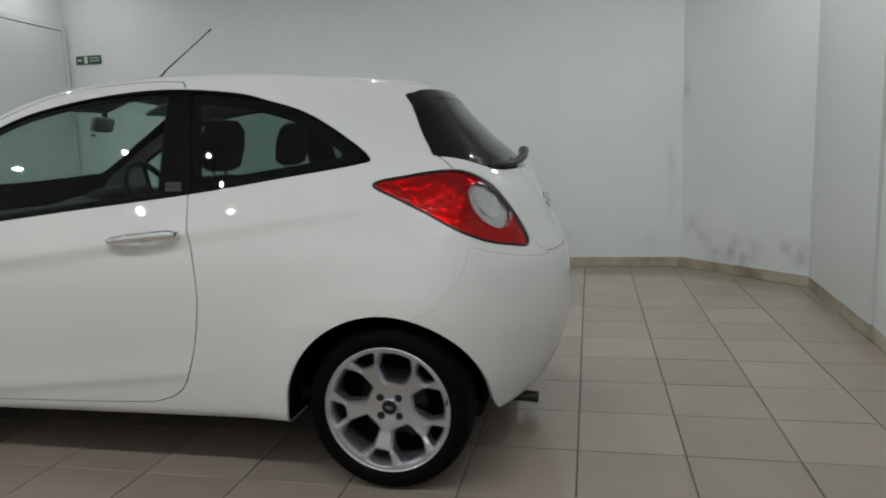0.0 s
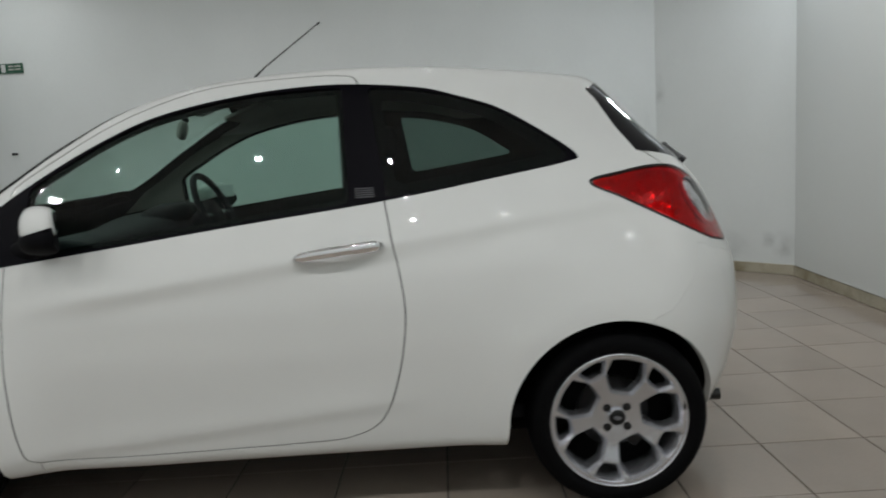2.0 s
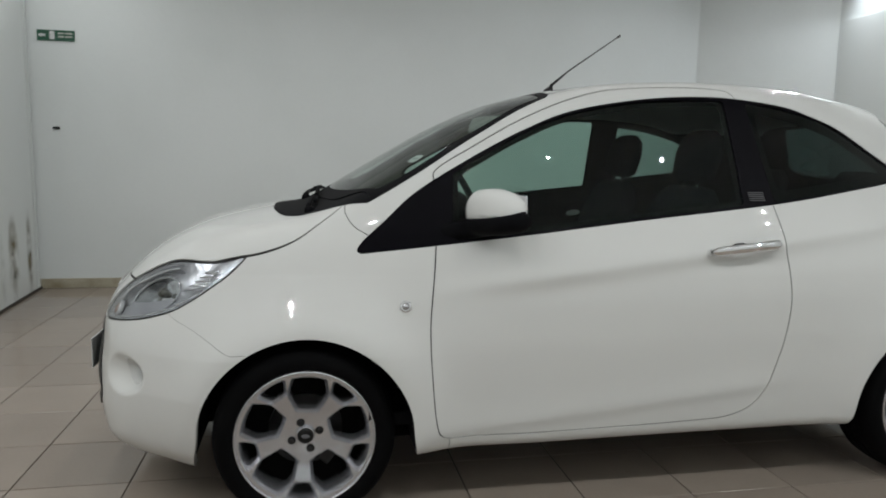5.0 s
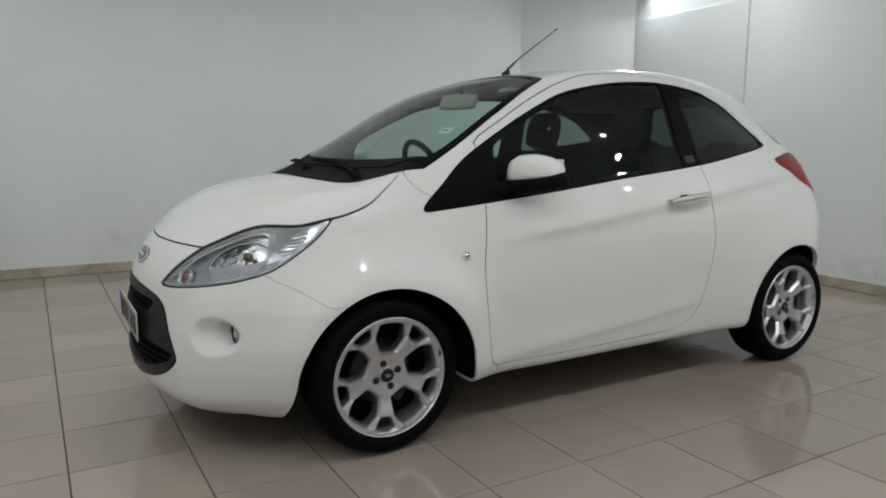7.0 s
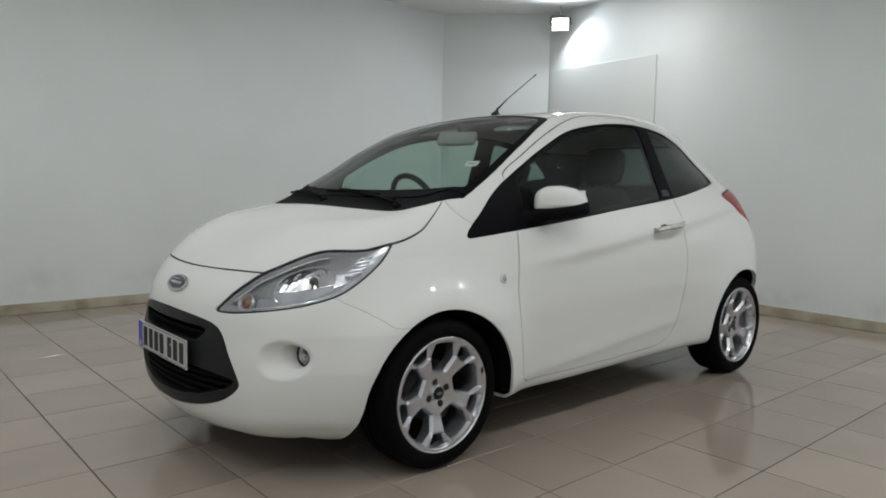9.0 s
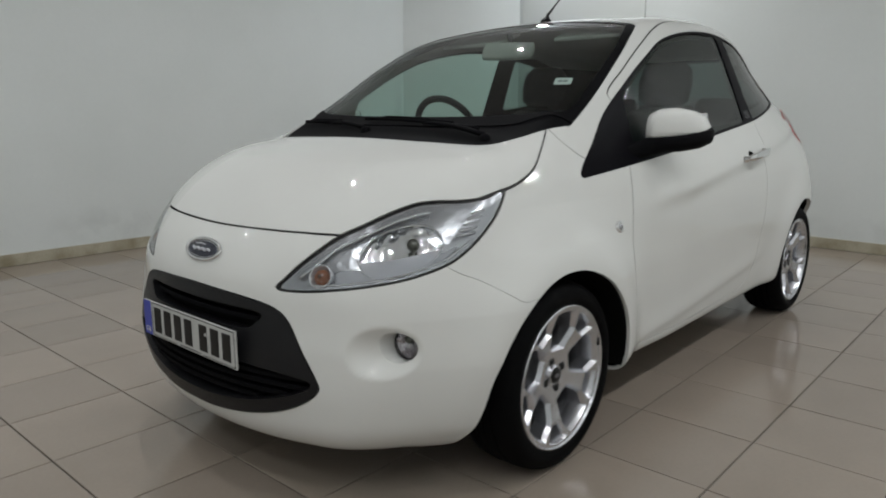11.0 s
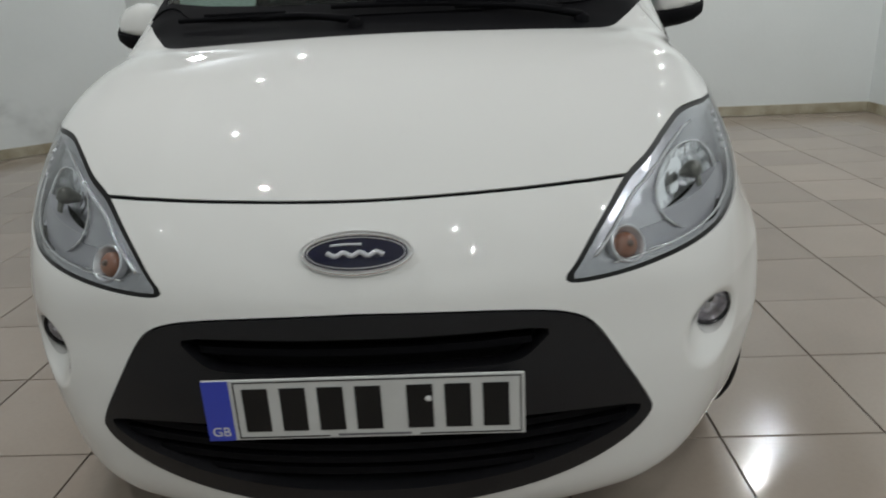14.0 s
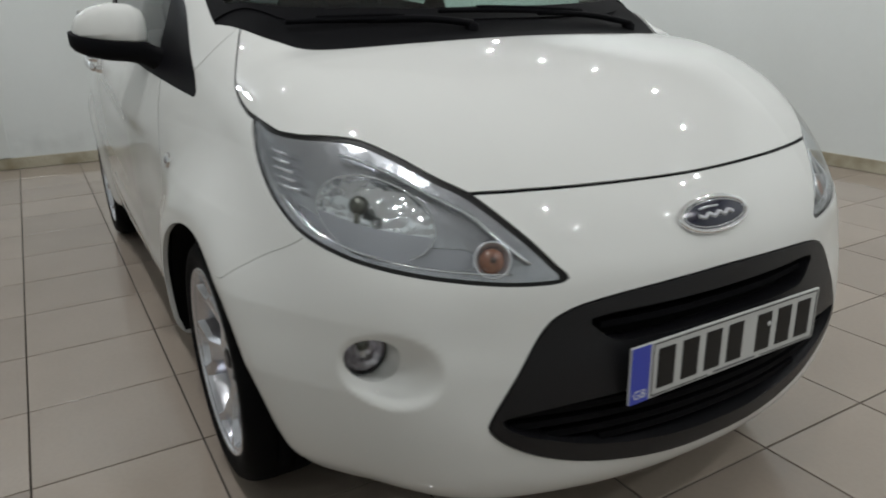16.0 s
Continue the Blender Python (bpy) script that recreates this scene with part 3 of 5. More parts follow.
DOOR = loop((-0.742, 0.83), (-0.757, 0.64), (-0.752, 0.48), (-0.735, 0.32), (-0.705, 0.270), (-0.62, 0.264), (-0.28, 0.268), (0.15, 0.278),
            (0.31, 0.292), (0.41, 0.350), (0.47, 0.50), (0.499, 0.67), (0.490, 0.80), (0.474, 0.889), (0.452, 1.03), (0.42, 1.20), (0.385, 1.38),
            (0.37, 1.415), (0.34, 1.428), (0.20, 1.434), (-0.07, 1.419), (-0.25, 1.376), (-0.43, 1.302), (-0.60, 1.208), (-0.72, 1.135), (-0.735, 1.09), (-0.735, 0.95))
ARCHES = ((-1.146, 0.340), (1.145, 0.347))
ARCH = [loop(*[(c + r * math.cos(t), 0.273 + r * math.sin(t)) for t in np.linspace(0, math.pi, 13)],
             (c - r - 0.023, 0.12), (c - r - 0.023, -0.1), (c + r + 0.023, -0.1), (c + r + 0.023, 0.12), steps=6) for c, r in ARCHES]
SCREEN = loop((-1.268, -0.12), (-1.268, -0.12), (-1.268, 0.12), (-1.256, 0.30), (-1.212, 0.478), (-1.115, 0.556), (-0.97, 0.634), (-0.92, 0.643), (-0.71, 0.623), (-0.52, 0.590),
              (-0.345, 0.540), (-0.30, 0.500), (-0.265, 0.34), (-0.235, 0.17), (-0.225, 0.0), (-0.225, -0.12), (-0.225, -0.12))
SCREEN_GLASS = loop((-1.052, -0.12), (-1.052, -0.12), (-1.052, 0.12), (-1.034, 0.30), (-0.995, 0.46), (-0.935, 0.575), (-0.89, 0.608), (-0.71, 0.592), (-0.52, 0.560),
                    (-0.36, 0.505), (-0.33, 0.470), (-0.30, 0.33), (-0.275, 0.17), (-0.268, 0.0), (-0.268, -0.12), (-0.268, -0.12))
COWL = loop((-1.6, -0.2), (-1.6, 0.9), (-0.93, 0.9), (-0.945, 0.605), (-1.04, 0.49), (-1.08, 0.33), (-1.102, 0.17), (-1.107, 0.0), (-1.107, -0.2), (-1.107, -0.2))
HOOD = loop(*[(-1.790 + 0.351 * y * y + 0.42 * max(0.0, y - 0.30) ** 2, y) for y in np.linspace(-0.2, 0.44, 9)], (-1.7138, 0.440), (-1.69, 0.476), (-1.62, 0.523), (-1.545, 0.576), (-1.48, 0.632), (-1.42, 0.664),
            (-1.31, 0.680), (-1.19, 0.672), (-1.105, 0.643), (-1.02, 0.604), (-0.95, 0.56), (-0.95, 0.56), (-0.8, 0.3), (-0.8, -0.2), (-0.8, -0.2), (-1.790, -0.2))
HEADLIGHT = loop((-1.445, 0.614), (-1.43, 0.635), (-1.3755, 0.686), (-1.2935, 0.744), (-1.23, 0.774), (-1.16, 0.805), (-1.09, 0.828), (-1.03, 0.834), (-0.968, 0.834), (-0.90, 0.840), (-0.838, 0.856),
                 (-0.836, 0.846), (-0.870, 0.80), (-0.919, 0.757), (-0.973, 0.718), (-1.034, 0.685), (-1.125, 0.658), (-1.207, 0.642), (-1.299, 0.627), (-1.387, 0.614))
FENDER = loop((-2.4, -0.3), (-2.4, 1.2), (-1.06, 1.2), (-1.02, 0.99), (-0.955, 0.925), (-0.90, 0.92), (-0.742, 0.93), (-0.742, 0.83), (-0.757, 0.64), (-0.752, 0.48), (-0.725, 0.33),
              (-0.69, 0.26), (-0.69, -0.3), (-0.69, -0.3), (-2.4, -0.3))
FRONT_BUMPER = loop((-2.4, -0.3), (-2.4, 1.2), (-1.75, 1.2), (-1.68, 0.80), (-1.565, 0.679), (-1.481, 0.632), (-1.39, 0.573), (-1.25, 0.47), (-1.1, -0.3), (-1.1, -0.3), (-2.4, -0.3))
REAR_BUMPER = loop((2.2, -0.3), (2.2, 0.752), (1.72, 0.752), (1.52, 0.80), (1.44, 0.83), (1.427, 0.80), (1.405, 0.735), (1.336, 0.651), (1.2, 0.5), (1.1, -0.3), (1.1, -0.3), (2.2, -0.3))
TAIL_LAMP = loop((1.105, 1.042), (1.22, 1.066), (1.32, 1.078), (1.40, 1.072), (1.475, 1.03), (1.535, 0.956), (1.59, 0.86), (1.605, 0.808), (1.56, 0.818), (1.494, 0.840),
                 (1.40, 0.885), (1.30, 0.938), (1.2, 0.99))
TAILGATE = loop((-0.2, 0.765), (-0.2, 0.765), (0.30, 0.765), (0.40, 0.79), (0.445, 0.88), (0.50, 0.98), (0.56, 1.05), (0.572, 1.072), (0.572, 1.072), (0.531, 1.136), (0.531, 1.136), (0.43, 1.19), (0.25, 1.26), (-0.2, 1.30), (-0.2, 1.30))
REAR_GLASS = loop((-0.2, 1.382), (-0.2, 1.382), (0.25, 1.378), (0.345, 1.364), (0.380, 1.351), (0.407, 1.308), (0.444, 1.252), (0.494, 1.188), (0.541, 1.129), (0.541, 1.129), (0.47, 1.090), (0.40, 1.072), (0.28, 1.066), (-0.2, 1.066), (-0.2, 1.066))
REAR_CLEAR = loop((-0.2, 1.352), (-0.2, 1.352), (0.24, 1.348), (0.305, 1.338), (0.345, 1.29), (0.40, 1.215), (0.452, 1.15), (0.40, 1.113), (0.20, 1.105), (-0.2, 1.115), (-0.2, 1.115))
GRILLE = loop((-0.2, 0.590), (-0.2, 0.590), (0.0, 0.590), (0.16, 0.585), (0.27, 0.576), (0.335, 0.562), (0.375, 0.535), (0.425, 0.460), (0.466, 0.392), (0.470, 0.364), (0.430, 0.327),
              (0.36, 0.293), (0.26, 0.266), (0.12, 0.246), (0.0, 0.243), (-0.2, 0.246), (-0.2, 0.246))
UPPER_SLOT = loop((-0.2, 0.552), (-0.2, 0.552), (0.20, 0.551), (0.285, 0.546), (0.296, 0.538), (0.262, 0.508), (0.235, 0.499), (0.18, 0.497), (-0.2, 0.497), (-0.2, 0.497))
LOWER_SLOT = loop((-0.2, 0.410), (-0.2, 0.410), (0.10, 0.410), (0.30, 0.404), (0.435, 0.390), (0.448, 0.374), (0.40, 0.346), (0.27, 0.308), (0.12, 0.288), (0.0, 0.284), (-0.2, 0.288), (-0.2, 0.288))
FOG_LAMP = loop(*[(0.617 + 0.040 * math.cos(t), 0.480 + 0.042 * math.sin(t)) for t in np.linspace(0, 2 * math.pi, 17)[:-1]], steps=4)

# ---- the car ----
car = tagged(new("car"), "small white three-door hatchback parked on the tiled floor", "car")
skin = body_sheet(360, 84, 150)
_, skin = split(skin, outline_distance(view_side(skin[0]), ARCH[0]))
_, skin = split(skin, outline_distance(view_side(skin[0]), ARCH[1]))

# an inner shell closes the seams, doors and pillars; its near-black paints the gaps' shade
inner = body_sheet(150, 36, 60)
for hole, view in ((ARCH[0], view_side), (ARCH[1], view_side), (DOOR_GLASS, view_side), (QUARTER_GLASS, view_side), (SCREEN_GLASS, view_top),
                   (REAR_CLEAR, view_rear), (GRILLE, view_front), (HEADLIGHT, view_lamp), (FOG_LAMP, view_front)):
    inner = split(inner, outline_distance(view(inner[0]), hole) + (0.02 if hole is QUARTER_GLASS else 0.0))[1]

band, _, skin = carve(skin, WINDOW_BAND, view_side)
screen, _, skin = carve(skin, SCREEN, view_top)
lamp, lamp_edge, skin = carve(skin, HEADLIGHT, view_lamp, 0.0034)
hood, hood_gap, skin = carve(skin, HOOD, view_top, 0.0024)
grille, _, skin = carve(skin, GRILLE, view_front, 0.0015)
fog, _, skin = carve(skin, FOG_LAMP, view_front)
door, door_gap, skin = carve(skin, DOOR, view_side, 0.0020)
bumper, _, skin = carve(skin, FRONT_BUMPER, view_profile, 0.0006)
fender, _, skin = carve(skin, FENDER, view_profile, 0.0012)
tail_lamp, tail_edge, skin = carve(skin, TAIL_LAMP, view_side, 0.0045)
rear_glass, _, skin = carve(skin, REAR_GLASS, view_rear)
tailgate, _, skin = carve(skin, TAILGATE, view_rear, 0.0012)
rear_bumper, _, skin = carve(skin, REAR_BUMPER, view_profile, 0.0004)

panel("inner_shell", inner, SEAM_SHADE, car, offset=-0.014, rim=0)
panel("body_shell", skin, PAINT, car)
hood_panel = panel("hood", hood, PAINT, car)
# strips in the hood gap carry its shade as colour: black ahead, grey beside
front_gap, side_gap = split(hood_gap, hood_gap[0][:, 0] + 1.716)
panel("hood_front_shade", front_gap, INK_MATT, hood_panel, offset=-0.0035, rim=0)
side_gap = split(side_gap, side_gap[0][:, 0] + 1.02)[0]
for piece in islands(side_gap):
    both_sides("hood_side_seal", piece, GREY_GAP_SHADE, (hood_panel, hood_panel), offset=-0.0035, rim=0)
front_bumper = panel("front_bumper", bumper, PAINT, car, rim=0.02)
panel("rear_bumper", rear_bumper, PAINT, car, rim=0.02)
gate = panel("tailgate", tailgate, PAINT, car)
both_sides("front_fender", fender, PAINT, (car, car))
HANDLE_BOWL = oval(0.303, 0.884, 0.062, 0.038, 0.10, 32)
handle_bowl, _, door = carve(door, HANDLE_BOWL, view_side)


def handle_depth(v):
    d = np.clip(-outline_distance(view_side(v), HANDLE_BOWL) / 0.030, 0, 1)
    return 0.020 * d * d * (3 - 2 * d)


doors = both_sides("door", door, PAINT, (car, car), rim=0.004)
# grey strip paints the shade of the door gap
both_sides("door_seal", door_gap, GREY_GAP_SHADE, doors, offset=-0.0035, rim=0)

# side windows: black surround with door glass and quarter glass
door_glass, band = split(band, outline_distance(view_side(band[0]), DOOR_GLASS) - 0.017)
quarter, band = split(band, outline_distance(view_side(band[0]), QUARTER_GLASS) - 0.016)
both_sides("window_surround", band, BLACK_SATIN, (car, car), offset=-0.001, label="gloss black window surround")
for d, side in zip(doors, ("left", "right")):
    panel("door_glass", door_glass, GLASS, d, side, offset=-0.005, rim=0, label="green tinted glass")
both_sides("quarter_glass", quarter, QUARTER_TINT, (car, car), offset=-0.004, rim=0, label="dark tinted quarter glass")

# windscreen, its black edge and the scuttle
scuttle, _, screen = carve(screen, COWL, view_top)
screen_glass, _, screen = carve(screen, SCREEN_GLASS, view_top)
panel("scuttle_panel", scuttle, INK_MATT, car, offset=-0.006, label="black plastic scuttle below the windscreen")
windscreen = panel("windscreen", screen_glass, SCREEN_CLEAR, car, offset=-0.003, rim=0, label="clear windscreen glass")
panel("black_edge", screen, INK_MATT, windscreen, offset=-0.002, rim=0.006)
rear_clear, _, rear_glass = carve(rear_glass, REAR_CLEAR, view_rear)
rear_window = panel("rear_window", rear_clear, DARK_GLASS, gate, offset=-0.003, rim=0, label="dark rear window")
panel("rear_window_edge", rear_glass, BLACK_GLASS, gate, offset=-0.002)


def on_skin(x=None, y=None, z=None):
    """The point of the body skin on a line along the missing axis, and its outward normal."""
    axis = [x, y, z].index(None)
    far = {0: -2.4 if (z or 0) < 2 else 2.2, 1: 1.3, 2: 1.8}[axis]
    lo, hi = (0.0, far)
    if axis == 2:
        lo = 0.7
    for _ in range(40):
        mid = (lo + hi) / 2
        p = np.array([[x or 0, y or 0, z or 0]], float)
        p[0, axis] = mid
        if body_field(p)[0] < 0:
            lo = mid
        else:
            hi = mid
    p[0, axis] = lo
    return Vector(p[0]), Vector(body_normal(p)[0])


def mirrored(p):
    return Vector((p[0], -p[1], p[2]))


def frame_on(p, n, up=(0, 0, 1)):
    """A pose at p whose z axis is n."""
    n = Vector(n).normalized()
    x = Vector(up).cross(n).normalized()
    y = n.cross(x)
    m = Matrix((x, y, n)).transposed().to_4x4()
    m.translation = p
    return m


def shaped(m, verts):
    return [m @ Vector(v) for v in verts]


# ---- front grille with its slots ----
slot_a, _, face = carve(grille, UPPER_SLOT, view_front)
slot_b, _, face = carve(face, LOWER_SLOT, view_front)
front_grille = panel("front_grille", face, BLACK_PLASTIC, car, offset=0.003, rim=0.05, label="black plastic grille surround")
# near-black sheets give the slots their shade by colour
panel("upper_recess", slot_a, DARK_VOID, front_grille, offset=-0.045, rim=0)
panel("lower_recess", slot_b, DARK_VOID, front_grille, offset=-0.045, rim=0)


def grille_bar(z, half, depth=-0.012, thick=0.006, name="grille_bar"):
    ys = np.linspace(-half, half, 25)
    verts, faces = [], []
    for y in ys:
        x = on_skin(None, abs(y), z)[0].x - depth
        verts += [(x, y, z - thick), (x + 0.028, y, z - thick - 0.004), (x + 0.028, y, z + thick - 0.004), (x, y, z + thick)]
    for i in range(len(ys) - 1):
        for k in range(4):
            a, b = i * 4 + k, i * 4 + (k + 1) % 4
            faces.append((a, b, b + 4, a + 4))
    faces += [(3, 2, 1, 0), tuple(len(verts) - 4 + k for k in range(4))]
    return raw(name, verts, faces, INK_MATT, front_grille, smooth=False)


grille_bar(0.525, 0.268)
for gz, gh in ((0.385, 0.425), (0.362, 0.43), (0.338, 0.37), (0.315, 0.27)):
    grille_bar(gz, gh)


# ---- number plates: blue band and dark bars for the characters ----
def plate(name, m, parent):
    body = block(name, (-0.26, -0.0555, -0.002), (0.26, 0.0555, 0.003), PLATE_WHITE, parent, 0.0015, "white number plate with a blue band", m=m)
    block("blue_band", (-0.2595, -0.055, 0.0032), (-0.215, 0.055, 0.0042), PLATE_BLUE, body, 0.0003, m=m)
    for bx in (-0.199, -0.138, -0.077, -0.016, 0.067, 0.128, 0.189):
        block("character_bar", (bx + 0.004, -0.0395, 0.0032), (bx + 0.046, 0.0395, 0.0044), INK, body, 0.0003, m=m)
    v, f = turned([(0.0, 0.0058), (0.004, 0.0056), (0.0055, 0.0045), (0.0055, 0.003)], 14, "z", (0.106, 0.014, 0))
    raw("screw_cap", shaped(m, v), f, WHITE_PAPER, body)
    for lo, hi in (((-0.208, 0.0505), (0.254, 0.0515)), ((-0.208, -0.0515), (-0.06, -0.0505)), ((0.09, -0.0515), (0.254, -0.0505)),
                   ((0.253, -0.0505), (0.254, 0.0505)), ((-0.208, -0.0505), (-0.207, 0.0505))):
        block("border_line", (lo[0] - 0.0006, lo[1] - 0.0006, 0.0032), (hi[0] + 0.0006, hi[1] + 0.0006, 0.0038), INK, body, 0, m=m)
    block("maker_line", (-0.045, -0.0515, 0.0032), (0.075, -0.0475, 0.0038), GREY_INK, body, 0, m=m)
    text = bpy.data.curves.new("band_letters", "FONT")
    text.body, text.size, text.align_x, text.extrude = "GB", 0.024, "CENTER", 0.0003
    ob = new("band_letters", text)
    text.materials.append(WHITE_PAPER)
    ob.parent = body
    ob.matrix_basis = m @ pose(-0.237, -0.046, 0.0046)
    return body


p, n = on_skin(None, 0.0, 0.449)
front_m = Matrix(((0, -0.0, -1, 0), (-1, 0, 0, 0), (0, 1, 0, 0), (0, 0, 0, 1)))
front_m = pose(-1.913, 0, 0.446) @ front_m @ Matrix.Scale(0.968, 4)
plate("front_plate", front_m, car)

MARK_SILVER = material("silver_mark_paint", (0.50, 0.51, 0.54), 0.35, metal=0.3, spots=0.2, scale=30)


# ---- oval badges ----
def badge(p, n, parent):
    m = frame_on(p, n)
    ring_v, ring_f = [], []
    for r, h in ((1.0, 0.0), (1.0, 0.005), (0.97, 0.008), (0.92, 0.0075), (0.90, 0.005)):
        for k in range(40):
            t = 2 * math.pi * k / 40
            ring_v.append((0.089 * r * math.cos(t), (0.0365 * r if r > 0.99 else 0.0365 - 0.089 * (1 - r)) * math.sin(t), h))
    for i in range(4):
        for k in range(40):
            ring_f.append((i * 40 + k, i * 40 + (k + 1) % 40, i * 40 + 40 + (k + 1) % 40, i * 40 + 40 + k))
    ring = raw("badge", shaped(m, ring_v), ring_f, CHROME, parent, "oval badge with a chrome ring")
    dome = [(0.0803 * r * math.cos(t), 0.0280 * r * math.sin(t), 0.0052 + 0.003 * (1 - r * r)) for r in (1.0, 0.7, 0.35) for t in np.linspace(0, 2 * math.pi, 41)[:-1]]
    dome.append((0, 0, 0.0084))
    df = [(i * 40 + k, i * 40 + (k + 1) % 40, i * 40 + 40 + (k + 1) % 40, i * 40 + 40 + k) for i in range(2) for k in range(40)]
    df += [(80 + k, 80 + (k + 1) % 40, 120) for k in range(40)]
    raw("blue_field", shaped(m, dome), df, BLUE, ring)
    v, f = tube([m @ Vector((0.0765 * math.cos(t), 0.0245 * math.sin(t), 0.0058)) for t in np.linspace(0, 2 * math.pi, 49)[:-1]], 0.0011, 6, closed=True)
    raw("inner_ring", v, f, CHROME, ring)
    # a plain silver flourish on the blue field
    wave = [(-0.045 + 0.0128 * k, 0.0030 * (-1) ** k - 0.0026) for k in range(8)]
    for stroke, thick in ((wave, 0.0040), (((-0.040, 0.0125), (-0.016, 0.0140), (0.012, 0.0135)), 0.0021)):
        pts = [np.array(q) for q in stroke]
        path = []
        for i in range(len(pts) - 1):
            a, b, c, d = pts[max(i - 1, 0)], pts[i], pts[i + 1], pts[min(i + 2, len(pts) - 1)]
            for k in range(6):
                t = k / 6
                q = 0.5 * (2 * b + (c - a) * t + (2 * a - 5 * b + 4 * c - d) * t * t + (3 * b - a - 3 * c + d) * t ** 3)
                path.append(m @ Vector((q[0], q[1] * 0.95, 0.0084 - 0.45 * q[0] ** 2)))
        v, f = tube(path, thick, 8)
        raw("silver_mark", v, f, MARK_SILVER, ring)
    return ring


badge(*on_skin(None, 0.0, 0.676), car)
badge(Vector((float(tail_line(0.93)) - 0.001, 0, 0.93)), Vector((0.93, 0, 0.37)), gate)

# ---- headlights ----
GLINT = material("faceted_reflector", (0.86, 0.87, 0.89), 0.10, metal=0.92, bump=0.16, bump_scale=40, facet=0.2, facet_scale=60)


def lamp_point(s, z, depth, sg):
    """A point behind the headlight lens: s along the lamp, z up, depth below the skin."""
    lo, hi = 0.2, 0.8
    for _ in range(30):
        y = (lo + hi) / 2
        inside = body_field(np.array([[(s - 0.484 * y) / 0.875, y, z]]))[0] < 0
        lo, hi = (y, hi) if inside else (lo, y)
    q = np.array([(s - 0.484 * lo) / 0.875, lo, z])
    q = q - body_normal(q[None])[0] * depth
    return Vector((q[0], sg * q[1], q[2]))


def lamp_normal(s, z, sg):
    p = lamp_point(s, z, 0, 1)
    n = body_normal(np.array([p]))[0]
    return Vector((n[0], sg * n[1], n[2]))


BOWL = oval(-1.148, 0.722, 0.116, 0.058, 0.34, 48)
bowl, _, lamp_field = carve(lamp, BOWL, view_lamp)
SHELF_LINE = loop((-1.40, 0.500), (-1.40, 0.500), (-1.40, 0.676), (-1.40, 0.676), (-1.26, 0.694), (-1.15, 0.709), (-1.05, 0.728), (-1.0, 0.742), (-1.0, 0.742), (-1.0, 0.5), (-1.0, 0.5))
low_bowl, _, bowl = carve(bowl, SHELF_LINE, view_lamp)
SHELF_AREA = loop((-1.318, 0.644), (-1.22, 0.653), (-1.12, 0.674), (-1.04, 0.700), (-0.995, 0.730), (-1.05, 0.716), (-1.15, 0.692), (-1.26, 0.680), (-1.315, 0.672))
low_field, _, lamp_field = carve(lamp_field, SHELF_AREA, view_lamp)


def housing_depth(v):
    d = np.clip(-outline_distance(view_lamp(v), HEADLIGHT) / 0.030, 0, 1)
    return 0.004 + 0.024 * d * d * (3 - 2 * d)


def bowl_depth(v):
    q = view_lamp(v)
    c, d = math.cos(0.34), math.sin(0.34)
    u, w = q[:, 0] + 1.148, q[:, 1] - 0.722
    r = ((u * c + w * d) / 0.116) ** 2 + ((w * c - u * d) / 0.058) ** 2
    return 0.028 + 0.045 * np.clip(1 - r, 0, 1)


